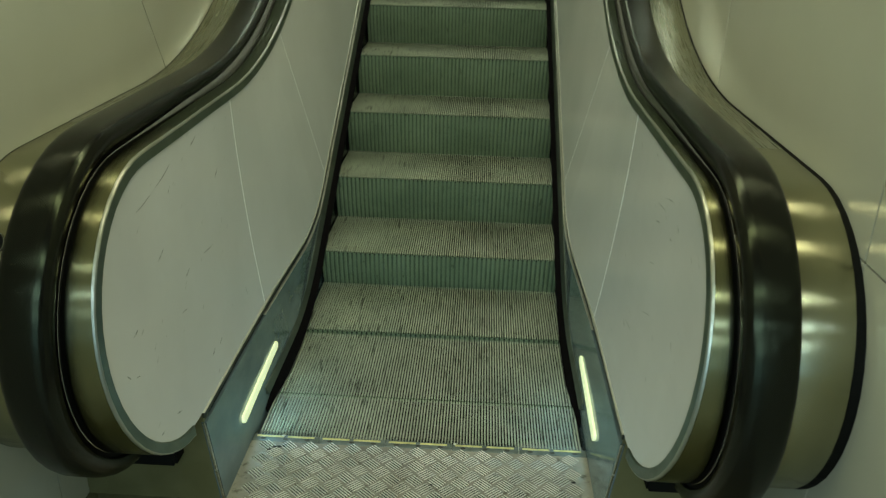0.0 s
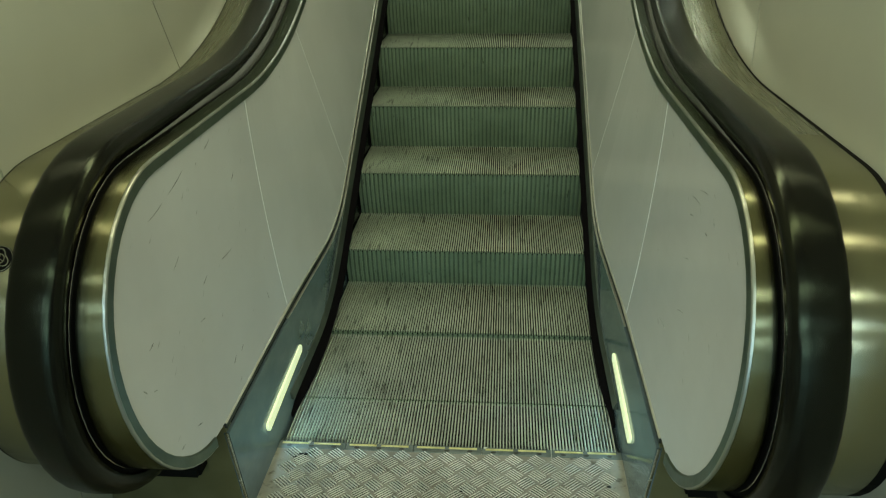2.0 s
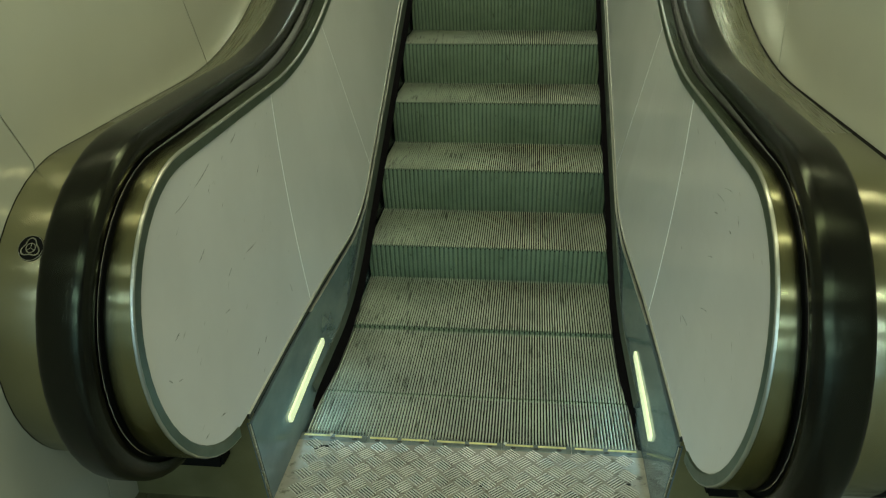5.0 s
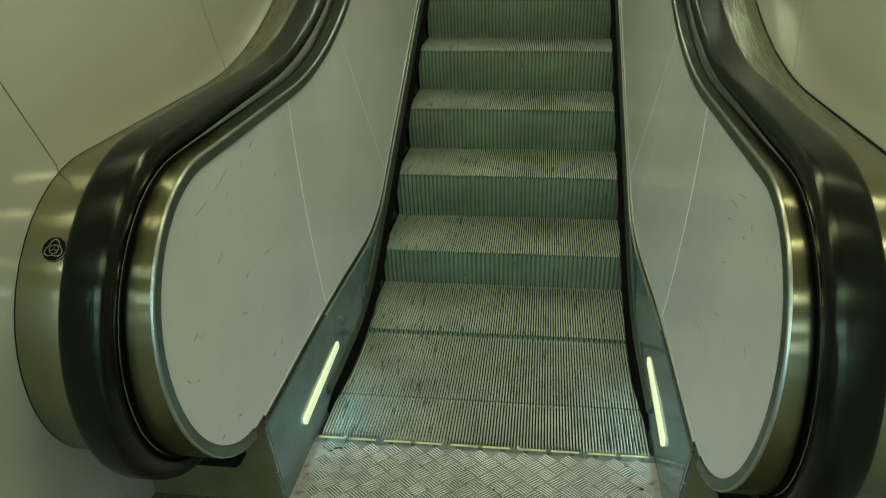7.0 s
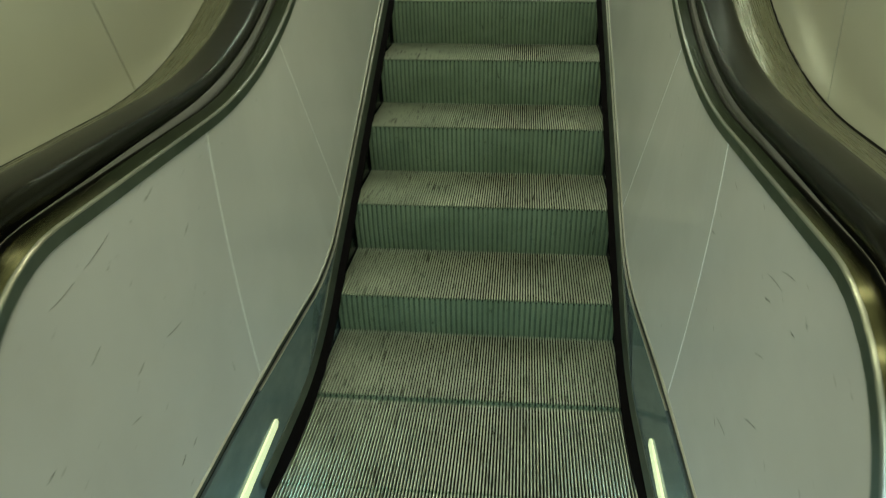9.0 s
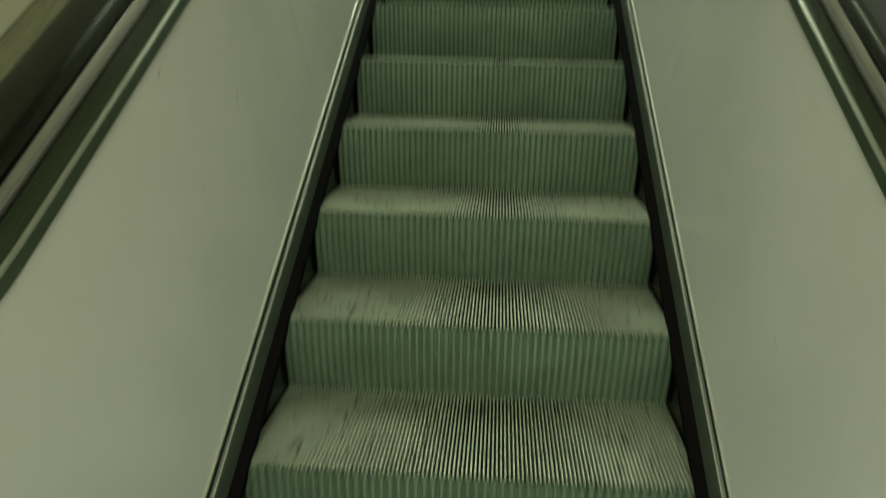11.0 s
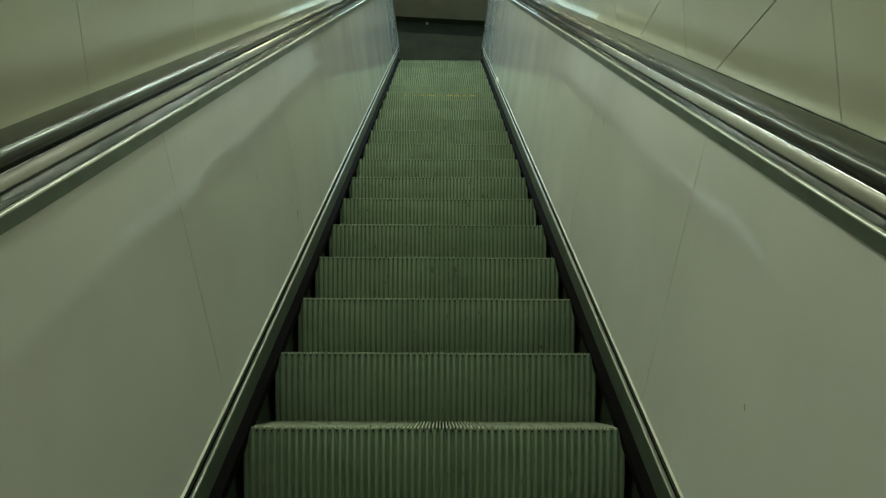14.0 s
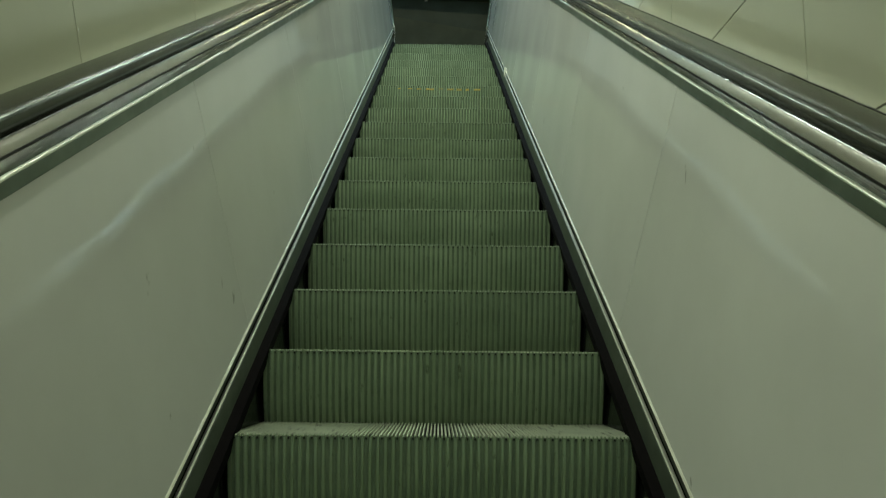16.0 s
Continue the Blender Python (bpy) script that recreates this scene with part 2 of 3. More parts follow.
colour_in(WALL, mix(WALL, mottle(WALL, (0.490, 0.492, 0.408), (0.545, 0.547, 0.455), 0.9, (1, 1, 1), 5), vary(WALL, 0.95, 1.0)))
WALL.node_tree.nodes["Principled BSDF"].inputs["Specular IOR Level"].default_value = 0.36
rough_in(WALL, 0.10, 0.18, 3)
bump_in(WALL, 1.6, 0.5, (1, 1, 1), 0.008, 0)

PLASTER = material("painted plaster", (0.7, 0.69, 0.6), 0.7)
colour_in(PLASTER, mottle(PLASTER, (0.64, 0.63, 0.54), (0.72, 0.71, 0.62), 2, (1, 1, 1), 5))
bump_in(PLASTER, 60, 0.15)
SOFFIT = material("dark painted soffit", (0.09, 0.09, 0.08), 0.6)
colour_in(SOFFIT, mottle(SOFFIT, (0.085, 0.105, 0.072), (0.12, 0.145, 0.105), 2, (1, 1, 1), 5))
STONE = material("grey floor stone", (0.3, 0.32, 0.31), 0.35)
colour_in(STONE, mottle(STONE, (0.076, 0.073, 0.034), (0.128, 0.123, 0.060), 14, (1, 1, 1), 7))
rough_in(STONE, 0.2, 0.45, 8)
SLATE = material("dark cladding", (0.045, 0.05, 0.042), 0.5)
colour_in(SLATE, mottle(SLATE, (0.030, 0.042, 0.030), (0.046, 0.062, 0.046), 3, (1, 1, 1), 5))
BRONZE = material("bronze cladding", (0.10, 0.10, 0.07), 0.4)
colour_in(BRONZE, mottle(BRONZE, (0.046, 0.054, 0.032), (0.064, 0.074, 0.046), 3, (1, 1, 1), 5))

GLOW = material("lit diffuser", (0.9, 0.9, 0.8), 0.4)
GLOW.node_tree.nodes["Principled BSDF"].inputs["Emission Color"].default_value = (0.84, 1.0, 0.46, 1)
GLOW.node_tree.nodes["Principled BSDF"].inputs["Emission Strength"].default_value = 0.54
HOUSING = material("white lamp housing", (0.75, 0.75, 0.72), 0.4)

MILKY = material("milky diffuser", (0.88, 0.88, 0.84), 0.3)


# ---------------------------------------------------------------- mesh helpers
def link_mesh(name, verts, faces, mat, smooth=False):
    me = bpy.data.meshes.new(name)
    me.from_pydata([tuple(v) for v in verts], [], faces)
    me.materials.append(mat)
    bm = bmesh.new()
    bm.from_mesh(me)
    bmesh.ops.recalc_face_normals(bm, faces=bm.faces)
    bm.to_mesh(me)
    bm.free()
    if smooth:
        me.shade_smooth()
        me.set_sharp_from_angle(angle=radians(40))
    return me


def part(name, verts, faces, mat, parent, label="", smooth=False):
    ob = new(name, link_mesh(name, verts, faces, mat, smooth))
    ob.parent = parent
    return tagged(ob, label)


def thing(name, verts, faces, mat, label, category, kind="", smooth=False):
    return tagged(new(name, link_mesh(name, verts, faces, mat, smooth)), label, category, "", kind)


def box(x0, x1, y0, y1, z0, z1):
    v = [(x, y, z) for x in (x0, x1) for y in (y0, y1) for z in (z0, z1)]
    return v, [(0, 1, 3, 2), (4, 6, 7, 5), (0, 4, 5, 1), (2, 3, 7, 6), (0, 2, 6, 4), (1, 5, 7, 3)]


def join(*shapes):
    verts, faces = [], []
    for v, f in shapes:
        faces += [tuple(i + len(verts) for i in q) for q in f]
        verts += v
    return verts, faces


def loft(lines, closed=False):
    """Quads between equally long lines of points; closed joins the last line to the first and caps the ends."""
    n = len(lines[0])
    verts = [p for ln in lines for p in ln]
    k = len(lines)
    faces = [(a * n + i, a * n + i + 1, (a + 1) % k * n + i + 1, (a + 1) % k * n + i)
             for a in range(k if closed else k - 1) for i in range(n - 1)]
    if closed:
        faces += [tuple(a * n for a in range(k)), tuple(a * n + n - 1 for a in reversed(range(k)))]
    return verts, faces


# ---------------------------------------------------------------- the escalator's lines, seen from the side
def bend(corner, turn_from, turn_to, radius, n):
    """n + 1 points of an arc of that radius that rounds a corner (y, z) between two directions in radians."""
    half = (turn_to - turn_from) / 2
    t = radius * math.tan(abs(half))
    a = (corner[0] - t * math.cos(turn_from), corner[1] - t * math.sin(turn_from))
    side = 1 if half > 0 else -1
    c = (a[0] - side * radius * math.sin(turn_from), a[1] + side * radius * math.cos(turn_from))
    out = []
    for i in range(n + 1):
        g = turn_from + 2 * half * i / n
        out.append((c[0] + side * radius * math.sin(g), c[1] - side * radius * math.cos(g)))
    return out


def line(zf, n, r1, r2, y0, y1):
    """Flat at zf, up the incline at n over the noses, flat again zf above the upper floor."""
    s1 = 2 * (zf - n * NRM.z)
    s2 = 2 * (ZTOP + zf - n * NRM.z)
    c1, c2 = inc(s1, n), inc(s2, n)
    low = bend(c1, 0, SLOPE, r1, 14)
    high = bend(c2, SLOPE, 0, r2, 14)
    flat = [(y0 + (low[0][0] - y0) * i / 3, zf) for i in range(3)]
    mid = [(low[-1][0] + (high[0][0] - low[-1][0]) * i / 10, low[-1][1] + (high[0][1] - low[-1][1]) * i / 10) for i in range(1, 10)]
    return flat + low + mid + high + [(y1, high[-1][1])]


def at_y(pts, y):
    for (ya, za), (yb, zb) in zip(pts, pts[1:]):
        if ya <= y <= yb:
            return y, za + (zb - za) * (y - ya) / (yb - ya)
    return pts[-1] if y > pts[-1][0] else pts[0]


def cut(pts, ya, yb, n):
    """n + 1 points of a line from ya to yb, evenly in y."""
    return [at_y(pts, ya + (yb - ya) * i / n) for i in range(n + 1)]


NEWEL = (-0.315, 0.613)     # centre of the lower newel's round
END = 11.0                  # centre of the upper newel's round
R_PANEL, R_DECK = 0.333, 0.357


def rail(r, back=0.0):
    """The way of deck and handrail at distance r from the newels' centres, from under the lower newel to the upper one."""
    y, z = NEWEL
    low = [(y + back, z - r)] + [(y - r * math.sin(a), z - r * math.cos(a)) for a in np.linspace(0, math.pi, 25)]
    mid = line(z + r, z + r - 0.182, 1.8 - (r - R_PANEL), 1.4 + r, y, END)[1:]
    top = [(END + r * math.sin(a), ZTOP + z + r * math.cos(a)) for a in np.linspace(0, math.pi, 17)][1:]
    return low + mid + top


def flare(y, z):
    """1 on the flats, 0 on the incline: the balustrade stands 2 cm wider on the flats."""
    return max(0.0, min(1.0, (1.1 - y) / 0.77)) if y < 6 else 0.0


def tilt(z):
    """Half the clear width between the round end panels, which lean outwards and bow."""
    u = z - 0.275
    return 0.5325 + 0.1462 * u - 0.078 * u * u


def inner_x(y, z):
    """Half the clear width at the upper edge of the panels, which lean outwards."""
    if y < NEWEL[0]:
        return tilt(z)
    if y > END:
        return 0.508 + (z - ZTOP - 0.275) * 0.124
    return 0.591 + 0.0045 * flare(y, z)


def sweep(side, section, back=0.0):
    """Lofts a section [(x, r, inner)] along the rail; inner 1: x counts from the panel's face, 0: from the middle."""
    return [[(side * (x + w * inner_x(y, z)), y, z) for y, z in rail(r, back)] for x, r, w in section]


escalator = tagged(new("escalator"), "steel escalator with white enamel balustrades and black handrails", "escalator")
LOW = line(0.275, 0.092, 0.8, 1.2, -0.315, END)                 # lower edge of the white panels
HIGH = line(NEWEL[1] + R_PANEL, 0.764, 1.8, 1.733, -0.315, END)    # their upper edge


def panel_x(low, y, z):
    return (0.508 + 0.0245 * flare(y, z)) if low else (0.591 + 0.0045 * flare(y, z))


def panel_piece(side, lows, highs):
    """A panel between a lower and an upper row of points (y, z), 8 mm thick, bowed on the flats."""
    rows = []
    for k in range(9):
        t = k / 8
        rows.append([(side * (panel_x(True, *a) * (1 - t) + panel_x(False, *b) * t + 0.035 * t * (1 - t) * flare(*a)), a[0] + (b[0] - a[0]) * t, a[1] + (b[1] - a[1]) * t)
                     for a, b in zip(lows, highs)])
    back = [[(x + side * 0.008, y, z) for x, y, z in row] for row in reversed(rows)]
    return loft(rows + back, True)


SEAMS = [2.316, 3.575, 4.80, 6.03, 7.26, 8.49, 9.72]            # along the incline
for side in (-1, 1):
    # the newel's panel: a half round, then straight to the first joint
    n = 24
    y0, z0 = NEWEL
    lows = [(y0 - R_PANEL * math.cos(a), z0 - (z0 - 0.279) * math.sin(a)) for a in np.linspace(0.02, math.pi / 2, n)]
    highs = [(y0 - R_PANEL * math.cos(a), z0 + R_PANEL * math.sin(a)) for a in np.linspace(0.02, math.pi / 2, n)]
    lows += [(y0 + (0.329 - y0) * i / 6, at_y(LOW, y0 + (0.329 - y0) * i / 6)[1]) for i in range(1, 7)]
    highs += [(y0 + (0.329 - y0) * i / 6, at_y(HIGH, y0 + (0.329 - y0) * i / 6)[1]) for i in range(1, 7)]

    rows = [[(side * tilt(a[1] + (b[1] - a[1]) * t), a[0], a[1] + (b[1] - a[1]) * t) for a, b in zip(lows, highs)] for t in np.linspace(0, 1, 9)]
    back = [[(x + side * 0.008, y, z) for x, y, z in row] for row in reversed(rows)]
    part("newel_panel", *loft(rows + back, True), SCUFFED, escalator, "scuffed white enamel panel with a round end")
    cuts = [(0.33, 0.33), (1.27, 0.95)] + [(OY + s * D.y - 0.5 * 0.092, OY + s * D.y - 0.5 * 0.764) for s in SEAMS] + [(END, END)]
    for (la, ha), (lb, hb) in zip(cuts, cuts[1:]):
        part("balustrade_panel", *panel_piece(side, cut(LOW, la + 0.0012, lb - 0.0012, 16), cut(HIGH, ha + 0.0012, hb - 0.0012, 16)), PANEL, escalator)
    for (la, ha), half, lift in ((cuts[0], 0.0022, 0.0010), (cuts[1], 0.0014, 0.0006)):
        a, b = at_y(LOW, la), at_y(HIGH, ha)
        seam = [(panel_x(True, *a) * (1 - t) + panel_x(False, *b) * t + 0.035 * t * (1 - t) * flare(*a), a[0] + (b[0] - a[0]) * t, a[1] + (b[1] - a[1]) * t) for t in np.linspace(0.01, 0.99, 12)]
        part("joint_strip", *loft([[(side * (x + d), y + e, z) for x, y, z in seam] for d, e in ((-lift, -half), (-lift, half), (0.004, half), (0.004, -half))], True), JOINT, escalator, "white seal in a panel joint")
    # black backing behind the joints
    part("panel_backing", *loft([[(side * (panel_x(True, *p) + 0.012), *p) for p in cut(LOW, -0.3, END, 60)],
                                 [(side * (panel_x(False, *p) + 0.012), *p) for p in cut(HIGH, -0.3, END, 60)]]), BACKING, escalator)
    # steel edge round the panel, deck, groove, handrail, outer deck
    part("bezel", *loft(sweep(side, [(-0.003, 0.329, 1), (-0.005, 0.331, 1), (-0.004, 0.3525, 1), (0.008, 0.3525, 1), (0.008, 0.326, 1)], 0.025), True),
         EDGE, escalator, "grey steel edge round the panel", True)
    part("bezel_lip", *loft(sweep(side, [(-0.004, 0.3527, 1), (-0.0034, 0.3546, 1), (-0.0018, 0.3562, 1), (0.0002, R_DECK - 0.0002, 1), (0.0035, R_DECK, 1), (0.0035, 0.3527, 1)], 0.02), True),
         LIP, escalator, "bright rounded steel lip", True)
    # the handrail's own lines; the right one runs a little further in
    dx = -0.010 if side < 0 else -0.024
    out = dx + 0.653
    deck = sweep(side, [(0.004, R_DECK, 1), (out - 0.010, R_DECK, 0), (out - 0.004, R_DECK - 0.001, 0), (out, R_DECK - 0.004, 0), (out + 0.002, R_DECK - 0.009, 0), (out + 0.003, R_DECK - 0.02, 0), (0.004, R_DECK - 0.02, 1)], 0.01)
    part("newel_deck", *loft([row[:27] for row in deck], True), LIT_DECK, escalator, "olive steel deck round the newel", True)
    deck = sweep(side, [(0.004, R_DECK, 1), (out - 0.004, R_DECK, 0), (out - 0.003, R_DECK - 0.001, 0), (out - 0.002, R_DECK - 0.02, 0), (0.004, R_DECK - 0.02, 1)], 0.01)
    part("inner_deck", *loft([row[26:] for row in deck], True), DECK, escalator, "dark steel deck beside the handrail", True)
    low = sweep(side, [(x + dx, r, 0) for x, r in ((0.661, 0.345), (0.6613, 0.3545), (0.6622, 0.3570), (0.6632, 0.3580), (0.6642, 0.3580), (0.6642, 0.340))], 0.02)
    high = sweep(side, [(x + dx, r, 0) for x, r in ((0.6495, 0.340), (0.6485, 0.3600), (0.6600, 0.3790), (0.6625, 0.3810), (0.6675, 0.3810), (0.6675, 0.340))], 0.02)
    rise = [[Vector(a).lerp(Vector(b), min(1.0, max(0.0, (a[1] + 0.25) / 0.8))) for a, b in zip(p, q)] for p, q in zip(low, high)]
    part("rail_guide", *loft(rise, True), GUIDE, escalator, "polished guide rail under the handrail", True)
    # near-black fills stand for the shade in the gaps under guide and handrail
    low = sweep(side, [(x + dx, r, 0) for x, r in ((0.6585, 0.330), (0.6585, 0.3575), (0.6598, 0.3578), (0.6598, 0.330))], 0.02)
    high = sweep(side, [(x + dx, r, 0) for x, r in ((0.6450, 0.330), (0.6450, 0.3580), (0.6495, 0.3592), (0.6495, 0.330))], 0.02)
    part("guide_gap", *loft([[Vector(a).lerp(Vector(b), min(1.0, max(0.0, (a[1] + 0.25) / 0.8))) for a, b in zip(p, q)] for p, q in zip(low, high)], True), DARK, escalator)
    part("rail_gap", *loft(sweep(side, [(x + dx, r, 0) for x, r in ((0.668, 0.330), (0.668, 0.3735), (0.746, 0.3735), (0.746, 0.330))], 0.02), True), DARK, escalator)
    part("groove", *loft(sweep(side, [(0.622, 0.327, 0), (0.78, 0.327, 0)], 0.02)), DARK, escalator)
    rubber = [(0.684, 0.368), (0.670, 0.367), (0.6635, 0.371), (0.6610, 0.379), (0.6615, 0.389), (0.6645, 0.3975), (0.6690, 0.4040), (0.6738, 0.4082), (0.6800, 0.4106), (0.690, 0.4122),
              (0.713, 0.4132), (0.736, 0.4122), (0.746, 0.4104), (0.7515, 0.4080), (0.7553, 0.4040), (0.7570, 0.3985), (0.7575, 0.390), (0.757, 0.378), (0.753, 0.373), (0.743, 0.372)]
    low = sweep(side, [(0.655 + (x - 0.669) * 1.07 + dx + 0.010, r, 0) for x, r in rubber], 0.06)
    # on the incline its inner edge is rounder and shows the guide under it
    full = [(x, r if x > 0.7 else 0.389 - (0.389 - r) * 0.4) for x, r in rubber[:3]]
    full += [(0.684 - 0.0225 * math.cos(a), 0.3895 + 0.0225 * math.sin(a)) for a in np.radians(np.linspace(0, 86, 7))] + rubber[10:]
    high = sweep(side, [(0.655 + (x - 0.669) * 1.07 + dx + 0.010, r, 0) for x, r in full], 0.06)
    part("handrail", *loft([[Vector(a).lerp(Vector(b), min(1.0, max(0.0, (a[1] + 0.1) / 0.8))) for a, b in zip(p, q)] for p, q in zip(low, high)], True), RUBBER, escalator, "glossy black rubber handrail", True)
    # outer deck and the black joint along the wall, which is wider round the right newel
    def rimmed(section):
        if side < 0:
            return sweep(side, section(0.8691))
        near, far = sweep(side, section(0.850)), sweep(side, section(0.865))
        return [[Vector(a).lerp(Vector(b), min(1.0, max(0.0, (k - 14) / 16))) for k, (a, b) in enumerate(zip(p, q))] for p, q in zip(near, far)]

    outer = rimmed(lambda rim: [(0.715, R_DECK - 0.02, 0), (0.717, R_DECK - 0.003, 0), (0.723, R_DECK, 0), (rim - 0.003, R_DECK, 0), (rim, R_DECK - 0.002, 0), (rim, R_DECK - 0.03, 0)])
    part("newel_cover", *loft([row[:27] for row in outer], True), STEEL, escalator, "brushed olive steel cover of the newel", True)
    part("outer_deck", *loft([row[26:] for row in outer], True), STEEL_PALE, escalator, "", True)
    part("gasket", *loft(rimmed(lambda rim: [(rim, 0.30, 0), (rim, R_DECK - 0.001, 0), (0.8695, R_DECK, 0), (0.8695, 0.30, 0)]), True), DARK, escalator, "black joint along the wall")

    # skirt, with the trims over it and the brush along the steps
    def strip(x0, low, x1, high, depth, fx=0.0245, share=1.0):
        f = [(side * (x0 + fx * flare(*b) * share), *a) for a, b in zip(low, high)]
        g = [(side * (x1 + fx * flare(*b)), *b) for a, b in zip(low, high)]
        return loft([f, g, [(x + side * depth, y, z) for x, y, z in g], [(x + side * depth, y, z) for x, y, z in f]], True)

    def edge(zf, nn, y0=-0.29):
        return line(zf, nn, 0.8, 1.2, y0, END)

    def curve(zf, nn, y0):
        return line(zf, nn, 0.9, 1.2, y0, END)

    def skirt_piece(name, a, b, mat, label):
        low, high = edge(-0.05, -0.26)[a:b], edge(0.248, 0.056)[a:b]
        return part(name, *strip(0.488, low, 0.5, high, 0.014, 0.0255, 0.0), mat, escalator, label)

    skirt = skirt_piece("skirt", 0, 13, SKIRT, "blue-grey metal skirt panel")
    skirt_piece("incline_skirt", 12, None, DARK_SKIRT, "dark coated skirt panel beside the steps")
    part("brush_holder", *strip(0.4885, curve(0.040, 0.014, 0.16), 0.4975, curve(0.064, 0.0565, 0.16), 0.012, 0.0), CAP, escalator, "grey-green rail that holds the skirt brush")
    part("skirt_lip", *strip(0.4996, edge(0.2475, 0.0575, 0.3), 0.5022, edge(0.2495, 0.0600, 0.3), 0.006), BRIGHT, escalator)
    part("skirt_gap", *strip(0.508, edge(0.235, 0.03, -0.265), 0.514, edge(0.28, 0.096, -0.265), 0.01), DARK, escalator)
    part("panel_trim", *strip(0.504, edge(0.2615, 0.076), 0.5055, edge(0.277, 0.092), 0.006), SHADE, escalator)
    part("trim_lip", *strip(0.5032, edge(0.2762, 0.0912), 0.5072, edge(0.2785, 0.0944), 0.006), BRIGHT, escalator)
    brush = []
    for x, zf, nn in ((0.4910, 0.004, -0.045), (0.473, 0.002, -0.040), (0.467, 0.008, 0.003), (0.4905, 0.041, 0.0145), (0.4990, 0.041, 0.0145)):
        row = cut(curve(zf, nn, -0.29), 0.13, 1.2, 20) + cut(curve(zf, nn, -0.29), 1.3, END, 80)
        brush.append([(side * (x + 0.020 * max(0.0, 1 - k / 4)), y, z - 0.01 * max(0.0, 1 - k / 4)) for k, (y, z) in enumerate(row)])
    part("brush", *loft(brush, True), BRISTLE, escalator, "black skirt brush")
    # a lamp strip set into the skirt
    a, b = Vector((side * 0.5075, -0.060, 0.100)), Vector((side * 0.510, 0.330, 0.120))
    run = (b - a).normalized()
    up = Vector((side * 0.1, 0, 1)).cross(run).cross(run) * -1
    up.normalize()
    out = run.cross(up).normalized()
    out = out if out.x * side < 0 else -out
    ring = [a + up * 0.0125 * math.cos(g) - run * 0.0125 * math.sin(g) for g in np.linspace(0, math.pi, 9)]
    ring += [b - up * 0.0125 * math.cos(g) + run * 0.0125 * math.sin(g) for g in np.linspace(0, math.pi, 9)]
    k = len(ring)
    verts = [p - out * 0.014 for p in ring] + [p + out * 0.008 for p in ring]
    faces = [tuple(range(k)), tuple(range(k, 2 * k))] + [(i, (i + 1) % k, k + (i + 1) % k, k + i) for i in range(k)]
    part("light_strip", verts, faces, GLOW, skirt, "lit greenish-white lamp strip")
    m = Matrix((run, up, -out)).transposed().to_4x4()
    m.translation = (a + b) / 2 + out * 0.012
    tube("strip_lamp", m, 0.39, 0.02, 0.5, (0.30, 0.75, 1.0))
    # the plate that ends the skirt beside the comb, and the covers under the newel
    part("skirt_end", *loft([[(side * 0.5270, -0.2935, 0.249), (side * 0.494, -0.2935, 0.0)], [(side * 0.5290, -0.2975, 0.249), (side * 0.496, -0.2975, 0.0)],
                             [(side * 0.5340, -0.2975, 0.249), (side * 0.501, -0.2975, 0.0)], [(side * 0.5340, -0.2915, 0.249), (side * 0.501, -0.2915, 0.0)]], True), TRIM, escalator)
    base = part("newel_base", *loft([[(side * x, y, z) for z, x in ((0.0, w0), (0.262, w1))] for y, w0, w1 in ((-0.289, 0.501, 0.534), (-0.289, 0.868, 0.868), (0.2, 0.868, 0.868), (0.2, 0.53, 0.55))], True), OLIVE, escalator, "olive steel cover under the newel")
    part("handrail_inlet", *join(box(*sorted((side * 0.60, side * 0.745)), -0.345, -0.287, 0.15, 0.20), box(*sorted((side * 0.595, side * 0.62)), -0.335, -0.287, 0.15, 0.215)), DARK, base, "black handrail inlet")
    if side > 0:
        part("label_plate", *box(0.585, 0.640, -0.287, -0.283, 0.085, 0.113), PLASTER, base, "small pale label")

# rough sealant where the right outer deck meets the wall
bead_rng = random.Random(11)
path = [p for p in rail(R_DECK) if 0.4 < p[0] < 10.0]
verts, faces = [], []
for k in range(301):
    y, z = at_y(path, 0.75 + 8.6 * k / 300)
    reach, rise = 0.002 + 0.002 * bead_rng.random() ** 2, 0.0015 + 0.0025 * bead_rng.random() ** 2
    verts += [(0.8697, y, z + 0.0002), (0.8697 - reach, y, z + 0.0004), (0.8693, y, z + rise)]
    if k:
        n = 3 * k
        faces += [(n - 3, n - 2, n + 1, n), (n - 2, n - 1, n + 2, n + 1), (n - 1, n - 3, n, n + 2)]
part("sealant_bead", verts, faces, SEALANT, escalator, "rough dirty sealant along the wall")

# a clip over the joint of the cap near the escalator's head
y, z = 8.56, 4.585
part("trim_clip", *join(box(0.494, 0.512, y - 0.05, y + 0.02, z - 0.020, z + 0.030), box(0.496, 0.513, y - 0.035, y + 0.005, z + 0.028, z + 0.052)), BRIGHT, escalator, "bright clip over a trim joint")

